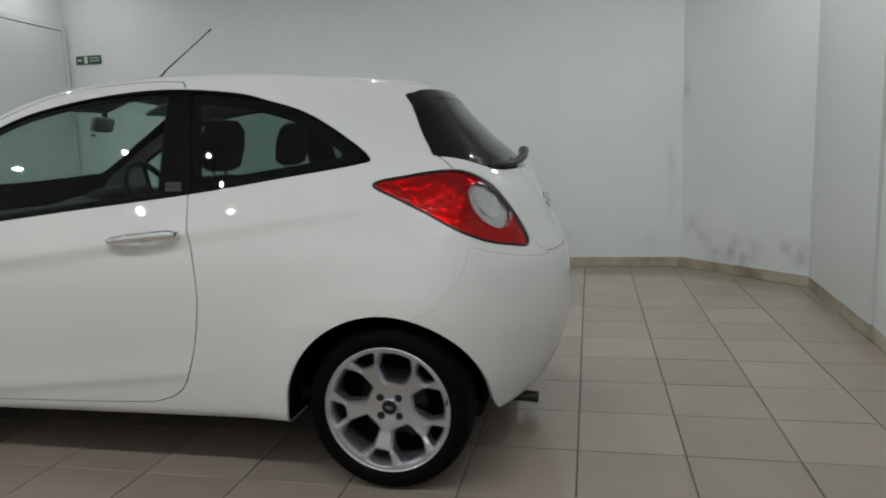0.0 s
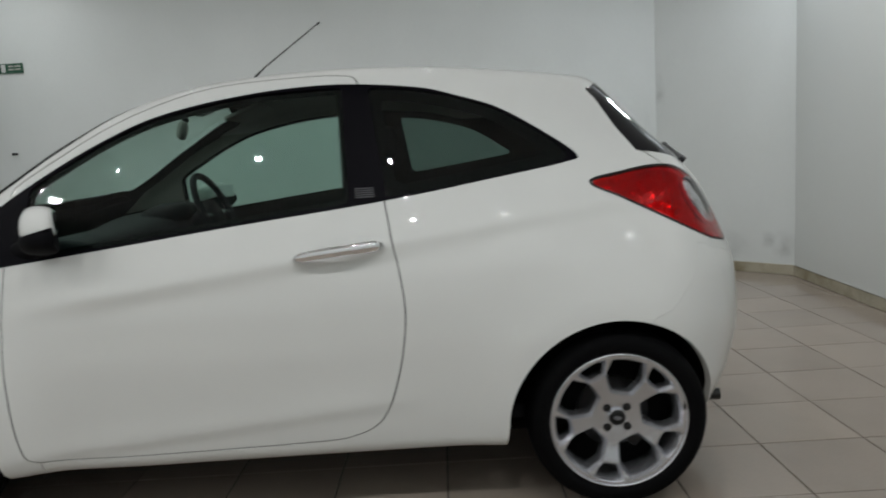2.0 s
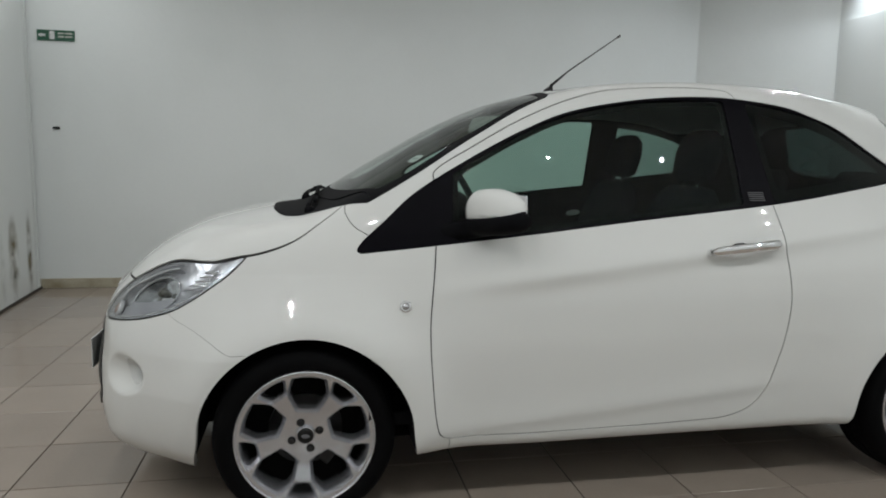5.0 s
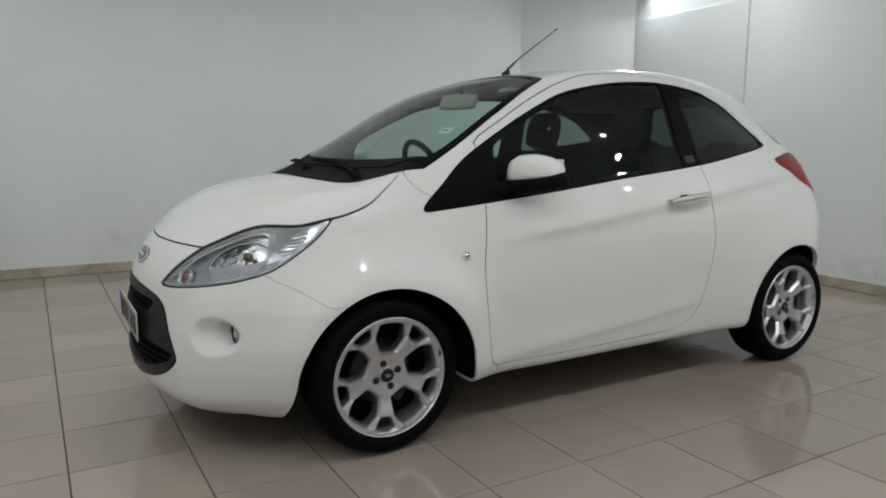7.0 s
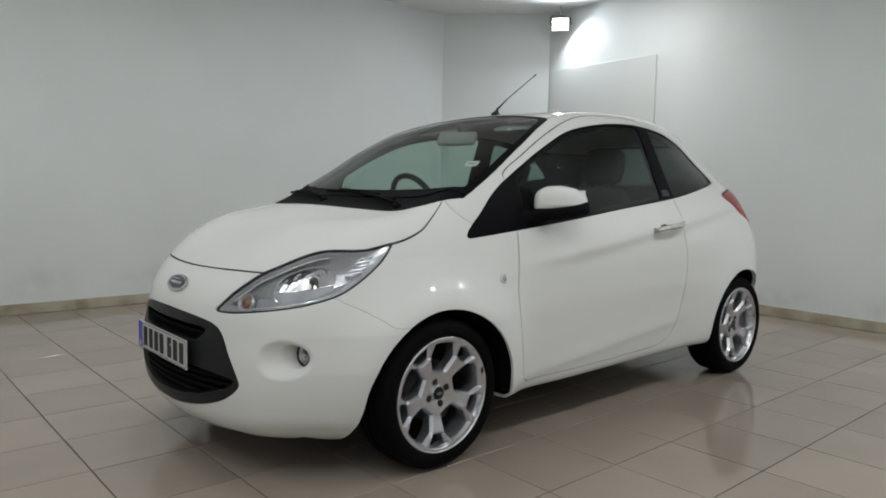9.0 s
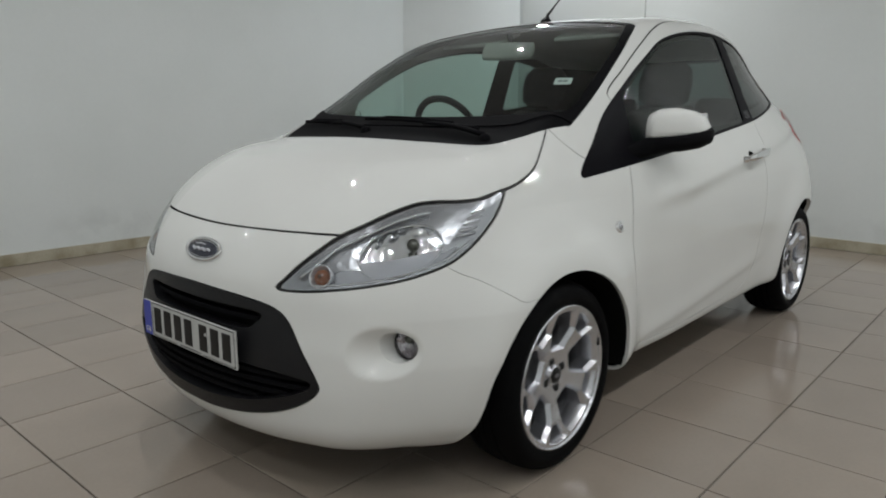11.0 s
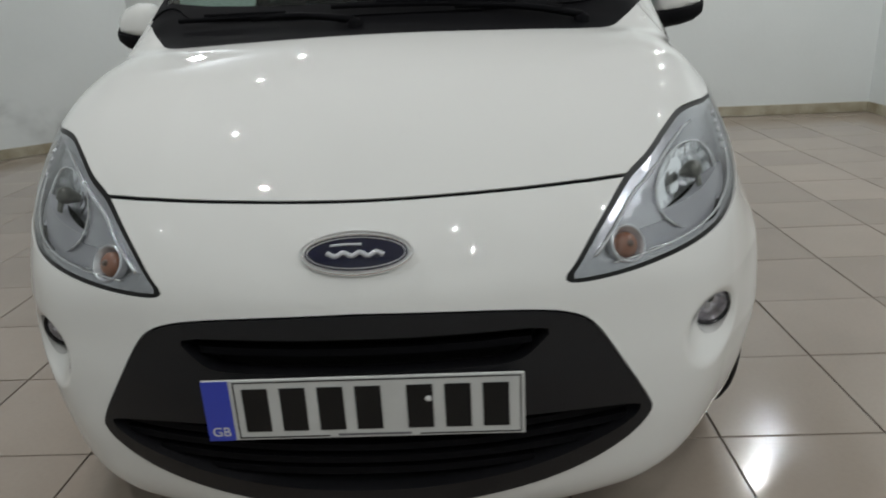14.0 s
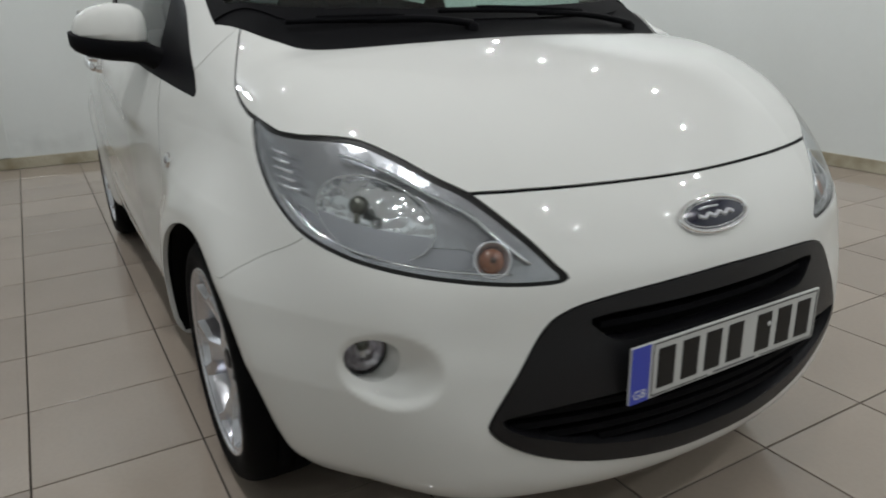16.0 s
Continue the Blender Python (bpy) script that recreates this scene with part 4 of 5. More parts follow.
for side in ("left", "right"):
    sg = -1 if side == "left" else 1
    head = panel("headlight", lamp, CLEAR, car, side, offset=-0.001, rim=0.0, label="clear headlight with chrome reflector")
    panel("rubber_seal", lamp_edge, INK, head, side, offset=-0.004, rim=0.008)
    panel("lamp_housing", lamp_field, GREY_REFLECT, head, side, rim=0, crown=housing_depth)
    panel("main_reflector", bowl, GLINT, head, side, rim=0, crown=bowl_depth, label="bright faceted reflector bowl")
    for piece in islands(low_bowl):
        panel("lower_shelf", piece, SHELF, head, side, offset=-0.022, rim=0.03)
    for piece in islands(low_field):
        panel("lower_shelf", piece, SHELF, head, side, offset=-0.001, rim=0.01, crown=housing_depth)
    # chrome rims
    v, f = tube([lamp_point(s, z, 0.024, sg) for s, z in BOWL[::2]], 0.0022, 8, closed=True)
    raw("chrome_rim", v, f, CHROME, head)
    # bright strip along the upper edge and the foot of the lamp
    v, f = tube([lamp_point(s, z, 0.012, sg) for s, z in zip(np.linspace(-1.40, -1.06, 16), np.interp(np.linspace(-1.40, -1.06, 16), (-1.40, -1.30, -1.23, -1.16, -1.09, -1.06), (0.644, 0.724, 0.757, 0.788, 0.810, 0.813)))], 0.0036, 8)
    raw("upper_strip", v, f, GLINT, head)
    v, f = tube([lamp_point(s, z, 0.012, sg) for s, z in zip(np.linspace(-1.38, -0.96, 18), np.interp(np.linspace(-1.38, -0.96, 18), (-1.387, -1.299, -1.207, -1.125, -1.034, -0.96), (0.629, 0.640, 0.654, 0.670, 0.698, 0.740)))], 0.0024, 8)
    raw("lower_strip", v, f, CHROME, head)
    # bulb with its dark cap on a stalk
    nb = lamp_normal(-1.12, 0.742, sg)
    m = frame_on(lamp_point(-1.118, 0.744, 0.030, sg), (nb + Vector((-0.3, 0, 0))).normalized())
    v, f = turned([(0.0, 0.012), (0.010, 0.010), (0.0155, 0.004), (0.017, -0.006), (0.014, -0.014), (0.008, -0.030)], 20, "z")
    raw("bulb_cap", shaped(m, v), f, BULB_CAP, head)
    v, f = tube([lamp_point(-1.118, 0.736, 0.030, sg), lamp_point(-1.122, 0.712, 0.034, sg), lamp_point(-1.128, 0.692, 0.040, sg)], 0.0055, 8)
    raw("bulb_stalk", v, f, BULB_CAP, head)
    # amber indicator in its cup
    m = frame_on(lamp_point(-1.348, 0.655, 0.015, sg), lamp_normal(-1.348, 0.655, sg))
    v, f = turned([(0.033, -0.008), (0.033, 0.004), (0.031, 0.008), (0.028, 0.006), (0.026, -0.002), (0.014, -0.008), (0.0, -0.010)], 28, "z")
    raw("indicator_cup", shaped(m, v), f, LAMP_RING, head)
    v, f = turned([(0.0, 0.010), (0.009, 0.0095), (0.017, 0.006), (0.021, 0.0), (0.022, -0.006)], 20, "z")
    raw("amber_bulb", shaped(m, v), f, AMBER, head, "brown amber indicator bulb")
    v, f = turned([(0.0, 0.0125), (0.0055, 0.0115), (0.007, 0.008)], 12, "z")
    raw("bulb_tip", shaped(m, v), f, AMBER_DARK, head)
    # louvres at the outer end
    for k in range(5):
        v, f = tube([lamp_point(-1.005 + 0.014 * k + (0.058 - 0.004 * k) * t, 0.752 + 0.0135 * k + 0.006 * t, 0.010, sg) for t in (0, 0.5, 1)], 0.0034, 6)
        raw("lens_rib", v, f, LAMP_RING, head)

# ---- fog lamps, deep in their hollows and facing ahead ----
for sg in (-1, 1):
    q, _ = on_skin(None, 0.617, 0.480)
    x0 = q.x + 0.022
    m = frame_on(Vector((x0, sg * 0.617, 0.480)), Vector((-1, sg * 0.10, 0.02)))
    v, f = turned([(0.0405, -0.02), (0.0405, 0.004), (0.0385, 0.007), (0.0355, 0.005), (0.035, 0.0)], 32, "z")
    fog_lamp = raw("fog_lamp", shaped(m, v), f, BLACK_GLOSS, car, "round fog lamp with a black bezel and clear lens")
    verts, faces = [], []
    for k in range(40):
        t = 2 * math.pi * k / 40
        y, z = 0.617 + 0.0405 * math.cos(t), 0.480 + 0.0425 * math.sin(t)
        front = on_skin(None, y, z)[0].x + 0.001
        verts += [(front, sg * y, z), (max(front, x0 + 0.004), sg * y, z)]
    for k in range(40):
        a, b = 2 * k, 2 * ((k + 1) % 40)
        faces.append((a, b, b + 1, a + 1))
    raw("sleeve", verts, faces, PAINT, fog_lamp)
    v, f = turned([(0.0, -0.026), (0.016, -0.022), (0.028, -0.011), (0.036, 0.001)], 28, "z")
    raw("reflector", shaped(m, v), f, LENS_WHITE, fog_lamp)
    v, f = turned([(0.0, 0.010), (0.018, 0.009), (0.030, 0.006), (0.037, 0.002)], 28, "z")
    raw("lens", shaped(m, v), f, CLEAR, fog_lamp)
    v, f = turned([(0.0, 0.002), (0.009, 0.001), (0.012, -0.004), (0.011, -0.015)], 18, "z", (0, 0.012, 0))
    raw("bulb_cap", shaped(m, v), f, BULB_CAP, fog_lamp)
    bm = bmesh.new()
    box(bm, (-0.006, -0.012, -0.012), (0.004, 0.012, -0.002), 0.002, 2, m)
    part("beam_bar", bm, LAMP_RING, fog_lamp)
    bm = bmesh.new()
    bmesh.ops.create_circle(bm, cap_ends=True, radius=0.0405, segments=32, matrix=m @ pose(0, 0, -0.0265))
    part("back_plate", bm, SHELF, fog_lamp)

# ---- tail lamps ----
ROUND = oval(1.485, 0.955, 0.095, 0.041, -0.927, 40)
ROUND_IN = oval(1.483, 0.958, 0.052, 0.021, -0.927, 32)
round_lens, _, red = carve(tail_lamp, ROUND, view_side)
ring_in, _, ring_out = carve(round_lens, ROUND_IN, view_side)


def tail_depth(v):
    d = np.clip(-outline_distance(view_side(v), TAIL_LAMP) / 0.04, 0, 1)
    return 0.003 + 0.009 * d * d * (3 - 2 * d)


for side in ("left", "right"):
    t_lamp = panel("tail_lamp", red, RED_LENS, car, side, offset=0.003, rim=0.0, label="red tail lamp with a round clear lens")
    panel("lamp_back", red, TAIL_REFLECT, t_lamp, side, rim=0, crown=tail_depth)
    panel("lens_seal", tail_edge, INK, t_lamp, side, offset=-0.002, rim=0.01)
    panel("round_lens", round_lens, CLEAR, t_lamp, side, offset=0.004, rim=0)
    panel("lens_back", ring_out, LENS_WHITE, t_lamp, side, offset=-0.010, rim=0, label="frosted pinkish ring")
    panel("inner_lamp", ring_in, TAIL_REFLECT, t_lamp, side, offset=-0.006, rim=0.01)

# ---- wheels ----
def wheel_face():
    """The cast face: a dished disc with five large and five small openings."""
    rs, ts = np.linspace(0.0, 0.203, 60), np.linspace(0, 2 * math.pi, 361)[:-1]
    R, T = np.meshgrid(rs[1:], ts, indexing="ij")
    v = np.stack([R * np.cos(T), R * np.sin(T)], -1).reshape(-1, 2)
    i = np.arange(len(v)).reshape(len(rs) - 1, len(ts))
    f = np.stack([i[:-1], i[1:], np.roll(i[1:], -1, 1), np.roll(i[:-1], -1, 1)], -1).reshape(-1, 4)
    v = np.hstack([v, np.zeros((len(v), 1))])
    sheet = (v, np.hstack([f, np.full((len(f), 2), -1)]))
    big = [(-0.026, 0.081), (-0.029, 0.084), (-0.051, 0.126), (-0.053, 0.140), (-0.045, 0.173), (-0.041, 0.178), (0.0, 0.183),
           (0.041, 0.178), (0.045, 0.173), (0.053, 0.140), (0.051, 0.126), (0.029, 0.084), (0.026, 0.081), (0.0, 0.0795)]
    small = [(-0.0200, 0.149), (-0.0225, 0.152), (-0.0365, 0.179), (-0.034, 0.183), (0.0, 0.1885), (0.034, 0.183), (0.0365, 0.179), (0.0225, 0.152), (0.0200, 0.149), (0.0, 0.1475)]
    lines = []
    for k in range(5):
        for shape, turn in ((big, 0), (small, math.pi / 5)):
            a = 2 * math.pi * k / 5 + turn
            lines.append(loop(*[(x * math.cos(a) - y * math.sin(a), x * math.sin(a) + y * math.cos(a)) for x, y in shape], steps=5))
    for line in lines:
        sheet = split(sheet, outline_distance(sheet[0][:, :2], line))[1]
    low, high = split(sheet, np.min([outline_distance(sheet[0][:, :2], line) for line in lines], axis=0) - 0.0085)
    sheet = (high[0], np.vstack([low[1], high[1]]))
    v, f = compact(sheet)
    r = np.hypot(v[:, 0], v[:, 1])
    d = np.min([outline_distance(v[:, :2], line) for line in lines], axis=0)
    d = np.where(r > 0.19, np.maximum(d, 0.2 - r), d)
    h = -0.010 + 0.016 * (r / 0.2) ** 2 + 0.012 * np.exp(-((r - 0.145) / 0.04) ** 2) - 0.008 * np.exp(-(r / 0.05) ** 2)
    lift = np.clip((r - 0.15) / 0.05, 0, 1)
    h = h + 0.012 * lift * lift * (3 - 2 * lift)
    h = h - 0.014 * np.clip(1 - d / 0.0085, 0, 1)
    rim = [e for e in borders(f)]
    ids = sorted({i for e in rim for i in e})
    at = {i: k for k, i in enumerate(ids)}
    verts = [Vector((a[0] * 1.055, b, a[1] * 1.055)) for a, b in zip(v, -h)]
    faces = [[i for i in row if i >= 0] for row in f.tolist()]
    m = len(verts)
    verts += [verts[i] * 0.985 + Vector((0, 0.045, 0)) for i in ids]
    for i, j in rim:
        faces.append([j, i, m + at[i], m + at[j]])
    return verts, faces


FACE_V, FACE_F = wheel_face()
TYRE = [(0.213, 0.012), (0.220, 0.003), (0.226, -0.002), (0.236, -0.006), (0.252, -0.007), (0.266, -0.002), (0.277, 0.010), (0.2835, 0.024), (0.287, 0.045),
        (0.287, 0.052), (0.282, 0.053), (0.282, 0.059), (0.288, 0.060), (0.288, 0.088), (0.282, 0.089), (0.282, 0.096), (0.288, 0.097),
        (0.288, 0.125), (0.282, 0.126), (0.282, 0.132), (0.287, 0.133), (0.2835, 0.165), (0.270, 0.185), (0.24, 0.195), (0.205, 0.185)]
RIM_LIP = [(0.197, 0.060), (0.203, 0.020), (0.211, 0.008), (0.2135, 0.001), (0.217, -0.003), (0.2205, 0.002), (0.2205, 0.015), (0.205, 0.03), (0.198, 0.18)]


def wheel(x, side, spin, bolts):
    """One alloy wheel with tyre, standing on the floor; side -1 is the left of the car."""
    m = pose(x, side * 0.780, WHEEL_Z) @ (pose(0, 0, 0) if side < 0 else pose(0, 0, 0, 0, 0, 180)) @ pose(0, 0, 0, 0, spin, 0)
    rim = raw("wheel", shaped(m @ pose(0, 0.024, 0), FACE_V), FACE_F, ALLOY, car, "silver five-spoke alloy wheel")
    rim.data.set_sharp_from_angle(angle=math.radians(28))
    v, f = turned(RIM_LIP, 72)
    raw("rim_lip", shaped(m, v), f, ALLOY, rim)
    v, f = turned(TYRE, 72)
    raw("tyre", shaped(m, v), f, RUBBER, rim, "black rubber tyre")
    v, f = turned([(0.0, 0.030), (0.018, 0.029), (0.0235, 0.031), (0.0255, 0.036), (0.0255, 0.05)], 28)
    raw("centre_cap", shaped(m, [q + Vector((0, -0.004, 0)) for q in v]), f, INK, rim)
    v, f = turned([(0.0, 0.0), (0.012, 0.0005), (0.020, 0.002)], 24)
    v2, f2 = turned([(0.0255, 0.031), (0.0275, 0.0295), (0.0290, 0.031), (0.0290, 0.045)], 28)
    raw("cap_ring", shaped(m, v2), f2, ALLOY, rim)
    raw("cap_disc", shaped(m, [Vector((q.x, q.y + 0.0245, q.z * 0.45)) for q in v]), f, GREY_INK, rim)
    for k in range(4):
        a = math.pi * k / 2 + math.radians(bolts)
        c = Vector((0.046 * math.cos(a), 0.0, 0.046 * math.sin(a)))
        # black disc on the face paints the shaded well round each bolt
        v, f = turned([(0.0, 0.0356), (0.0105, 0.0352), (0.0122, 0.0344), (0.0130, 0.0356), (0.0130, 0.047)], 18)
        raw("bolt_well_shade", shaped(m, [q + c for q in v]), f, INK, rim)
        v, f = turned([(0.0, 0.0310), (0.0065, 0.0315), (0.0075, 0.033), (0.0075, 0.04)], 6)
        raw("wheel_bolt", shaped(m, [q + c for q in v]), f, STEEL, rim)
    v, f = turned([(0.03, 0.085), (0.06, 0.085), (0.062, 0.095), (0.118, 0.095), (0.118, 0.108), (0.05, 0.108)], 40)
    raw("brake_disc", shaped(m, v), f, STEEL, rim)
    bm = bmesh.new()
    box(bm, (0.06, 0.072, -0.05), (0.13, 0.125, 0.05), 0.01, 2, m @ pose(0, 0, 0, 0, 40 - spin, 0))
    part("brake_caliper", bm, STEEL, rim)
    # near-black disc paints the shade behind the spokes
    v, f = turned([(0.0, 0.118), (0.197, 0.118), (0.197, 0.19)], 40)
    raw("shaded_barrel", shaped(m, v), f, DARK_VOID, rim)
    bm = bmesh.new()
    a = math.radians(18)
    box(bm, (0.206 * math.cos(a) - 0.003, 0.0, 0.206 * math.sin(a)), (0.206 * math.cos(a) + 0.003, 0.012, 0.206 * math.sin(a) + 0.03), 0.001, 1, m)
    part("valve", bm, INK, rim)
    return rim


for wx, spin, bolts in ((-AXLE, 4.0, 23.0), (AXLE, 11.0, 56.0)):
    for sd in (-1, 1):
        wheel(wx, sd, spin, bolts)

# wheel housings and underside, near-black so their shade is in the colour
for cx, cr in ARCHES:
    for sd in (-1, 1):
        verts, faces = [], []
        ts = np.linspace(-0.12, math.pi + 0.12, 30)
        for k, t in enumerate(ts):
            for y in (0.80, 0.60, 0.42):
                lim = min(y, on_skin(cx + (cr + 0.008) * math.cos(t), None, max(0.24, 0.273 + (cr + 0.008) * math.sin(t)))[0].y - 0.012)
                verts.append((cx + (cr + 0.005) * math.cos(t), sd * lim, 0.273 + (cr + 0.005) * math.sin(t)))
        for i in range(len(ts) - 1):
            for k in range(2):
                a = i * 3 + k
                faces.append((a, a + 1, a + 4, a + 3))
        faces.append([i * 3 + 2 for i in range(len(ts))])
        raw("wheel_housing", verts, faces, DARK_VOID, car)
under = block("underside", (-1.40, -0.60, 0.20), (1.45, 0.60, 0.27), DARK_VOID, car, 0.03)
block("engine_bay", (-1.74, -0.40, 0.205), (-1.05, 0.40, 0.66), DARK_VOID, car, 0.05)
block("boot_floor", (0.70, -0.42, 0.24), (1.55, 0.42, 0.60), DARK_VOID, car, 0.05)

# exhaust tip under the rear bumper
v, f = tube([(1.50, -0.36, 0.205), (1.56, -0.36, 0.205), (1.625, -0.365, 0.203)], 0.022, 16)
raw("exhaust_pipe", v, f[:-2], STEEL, car)

# ---- door handles, side lamps, mirrors ----
HANDLE_STEPS = [0, 0.012, 0.03, 0.06, 0.10, 0.2, 0.3, 0.4, 0.48, 0.54, 0.6, 0.66, 0.72, 0.8, 0.88, 0.93, 0.96, 0.985, 1.0]
for d, sd in zip(doors, (-1, 1)):
    a, na = on_skin(0.185, None, 0.868)
    b, nb = on_skin(0.435, None, 0.893)
    sgn = lambda p: Vector((p.x, sd * p.y, p.z))
    verts, faces = [], []
    for i, t in enumerate(HANDLE_STEPS):
        q, nq = on_skin(0.178 + 0.260 * t, None, 0.868 + 0.025 * t)
        rise = 0.016 + 0.026 * math.sin(math.pi * t) ** 0.6
        w = (0.0150 + 0.0035 * t - 0.0025 * math.exp(-((t - 0.60) / 0.07) ** 2)) * math.sqrt(max(0.04, 1 - max(0, 1 - t / 0.09, 1 - (1 - t) / 0.07) ** 2))
        for k in range(10):
            an = 2 * math.pi * k / 10
            verts.append(sgn(q + nq * (rise + 0.009 * math.cos(an)) + Vector((0, 0, w * math.sin(an)))))
    for i in range(len(HANDLE_STEPS) - 1):
        for k in range(10):
            faces.append((i * 10 + k, i * 10 + (k + 1) % 10, i * 10 + 10 + (k + 1) % 10, i * 10 + 10 + k))
    faces += [tuple(range(10)), tuple(len(verts) - 10 + k for k in range(10))]
    handle = raw("door_handle", verts, faces, CHROME, d, "chrome bar door handle")
    for q, nq in ((a, na), (b, nb)):
        v, f = turned([(0.014, -0.004), (0.014, 0.010), (0.010, 0.018)], 16, "z")
        raw("handle_mount", shaped(frame_on(sgn(q), sgn(nq)), v), f, CHROME, handle)
    panel("handle_bowl", handle_bowl, PAINT, handle, "left" if sd < 0 else "right", rim=0, crown=handle_depth)
    # round side indicator on the fender
    q, nq = on_skin(-0.836, None, 0.703)
    v, f = turned([(0.019, -0.002), (0.019, 0.004), (0.016, 0.0065), (0.011, 0.0055)], 24, "z")
    lamp_ring = raw("side_indicator", shaped(frame_on(sgn(q), sgn(nq)), v), f, CHROME, car, "round side indicator in a chrome ring")
    v, f = turned([(0.0, 0.010), (0.008, 0.009), (0.012, 0.005)], 20, "z")
    raw("lens", shaped(frame_on(sgn(q), sgn(nq)), v), f, GREY_REFLECT, lamp_ring)


def blob(name, rows, mat, parent, label="", sides=20, power=2.6):
    """A soft closed form from stacked superellipse rings: (centre, half_a, half_b) with rings across axis a, b given by their frame."""
    verts, faces = [], []
    for centre, ax, ay, ra, rb in rows:
        for k in range(sides):
            t = 2 * math.pi * k / sides
            c, s = math.cos(t), math.sin(t)
            c, s = math.copysign(abs(c) ** (2 / power), c), math.copysign(abs(s) ** (2 / power), s)
            verts.append(Vector(centre) + Vector(ax) * ra * c + Vector(ay) * rb * s)
    n = len(rows)
    for i in range(n - 1):
        for k in range(sides):
            faces.append((i * sides + k, i * sides + (k + 1) % sides, (i + 1) * sides + (k + 1) % sides, (i + 1) * sides + k))
    faces += [tuple(range(sides)), tuple((n - 1) * sides + k for k in range(sides))]
    bm = bmesh.new()
    bv = [bm.verts.new(v) for v in verts]
    for f in faces:
        bm.faces.new([bv[i] for i in f])
    return part(name, bm, mat, parent, label, smooth=True)


# ---- door mirrors: white cap, flat below, on a black foot ----
def mirror_plane(x):
    return 0.996 + 0.24 * (x + 0.577)


for d, sd in zip(doors, (-1, 1)):
    Y = lambda p: (p[0], sd * p[1], p[2])
    ax, az = (1, 0, 0), (0, 0, 1)
    rows = []
    for y, x, z, ra, rb in ((0.748, -0.575, 1.005, 0.030, 0.038), (0.757, -0.572, 1.005, 0.058, 0.058), (0.785, -0.565, 1.006, 0.076, 0.072), (0.83, -0.556, 1.006, 0.080, 0.075),
                            (0.875, -0.543, 1.004, 0.074, 0.066), (0.905, -0.528, 1.002, 0.056, 0.048), (0.918, -0.518, 1.000, 0.026, 0.022)):
        rows.append((Y((-0.604 + 0.50 * (y - 0.748), 0.744 + (y - 0.748) * 1.00, z - 0.003)), ax, az, ra * 0.80, rb))
    cap = blob("door_mirror", rows, PAINT, d, "white door mirror cap", 36, 2.5)
    for vert in cap.data.vertices:
        vert.co.z = max(vert.co.z, mirror_plane(vert.co.x))
        vert.co.x = min(vert.co.x, -0.556 + 0.45 * (abs(vert.co.y) - 0.748))
    rows = []
    for y, x, z, ra, rb in ((0.700, -0.70, 0.930, 0.050, 0.022), (0.735, -0.66, 0.945, 0.050, 0.022), (0.765, -0.60, 0.966, 0.066, 0.026), (0.80, -0.565, 0.976, 0.081, 0.028),
                            (0.84, -0.555, 0.980, 0.084, 0.028), (0.885, -0.540, 0.986, 0.077, 0.024), (0.915, -0.522, 0.994, 0.053, 0.016), (0.925, -0.515, 1.0, 0.022, 0.008)):
        rows.append((Y((-0.604 + 0.50 * (y - 0.748) if y > 0.75 else x - 0.015, 0.70 + (y - 0.70) * 1.0, z - 0.009)), ax, az, ra * 0.82, rb + 0.010))
    foot = blob("mirror_foot", rows, INK_MATT, cap, "black plastic mirror foot", 36, 2.5)
    for vert in foot.data.vertices:
        vert.co.z = min(vert.co.z, mirror_plane(vert.co.x) - 0.001)
        vert.co.x = min(vert.co.x, -0.553 + 0.45 * (abs(vert.co.y) - 0.748))
    m = frame_on(Y((-0.512, 0.836, 1.026)), Y((1, -0.45, 0.02)))
    bm = bmesh.new()
    box(bm, (-0.062, -0.032, -0.004), (0.062, 0.034, 0.002), 0.003, 2, m)
    part("mirror_glass", bm, CHROME, cap, "mirror glass")

# small ribbed plate at the foot of each door pillar
for sd in (-1, 1):
    for k in range(5):
        q, nq = on_skin(0.395 - 0.001 * k, None, 1.040 + 0.0065 * k)
        m = frame_on(Vector((q.x, sd * q.y, q.z)), Vector((nq.x, sd * nq.y, nq.z)))
        block("pillar_rib", (-0.030, -0.0012, 0.0), (0.030, 0.0012, 0.0016), GREY_INK, doors[0 if sd < 0 else 1], 0.0005, m=m)

# ---- aerial ----
base, nb = on_skin(-0.125, 0.0, None)
v, f = turned([(0.026, -0.004), (0.024, 0.004), (0.015, 0.012), (0.008, 0.022), (0.0065, 0.035)], 20, "z")
aerial = raw("aerial", shaped(Matrix.Translation(base) @ pose(0, 0, 0, 0, 18, 0), v), f, BLACK_PLASTIC, car, "black roof aerial")
v, f = tube([base + Vector((0.012, 0, 0.03)), base + Vector((0.075, 0.0, 0.083))], 0.006, 8, taper=0.6)
raw("aerial_foot", v, f, BLACK_PLASTIC, aerial)
v, f = tube([base + Vector((0.07, 0, 0.08)), base + Vector((0.305, 0.0, 0.243))], 0.0032, 8, taper=0.75)
raw("aerial_rod", v, f, STEEL, aerial)
v, f = tube([base + Vector((0.298, 0, 0.238)), base + Vector((0.311, 0.0, 0.247))], 0.0042, 8)
raw("aerial_tip", v, f, BLACK_PLASTIC, aerial)

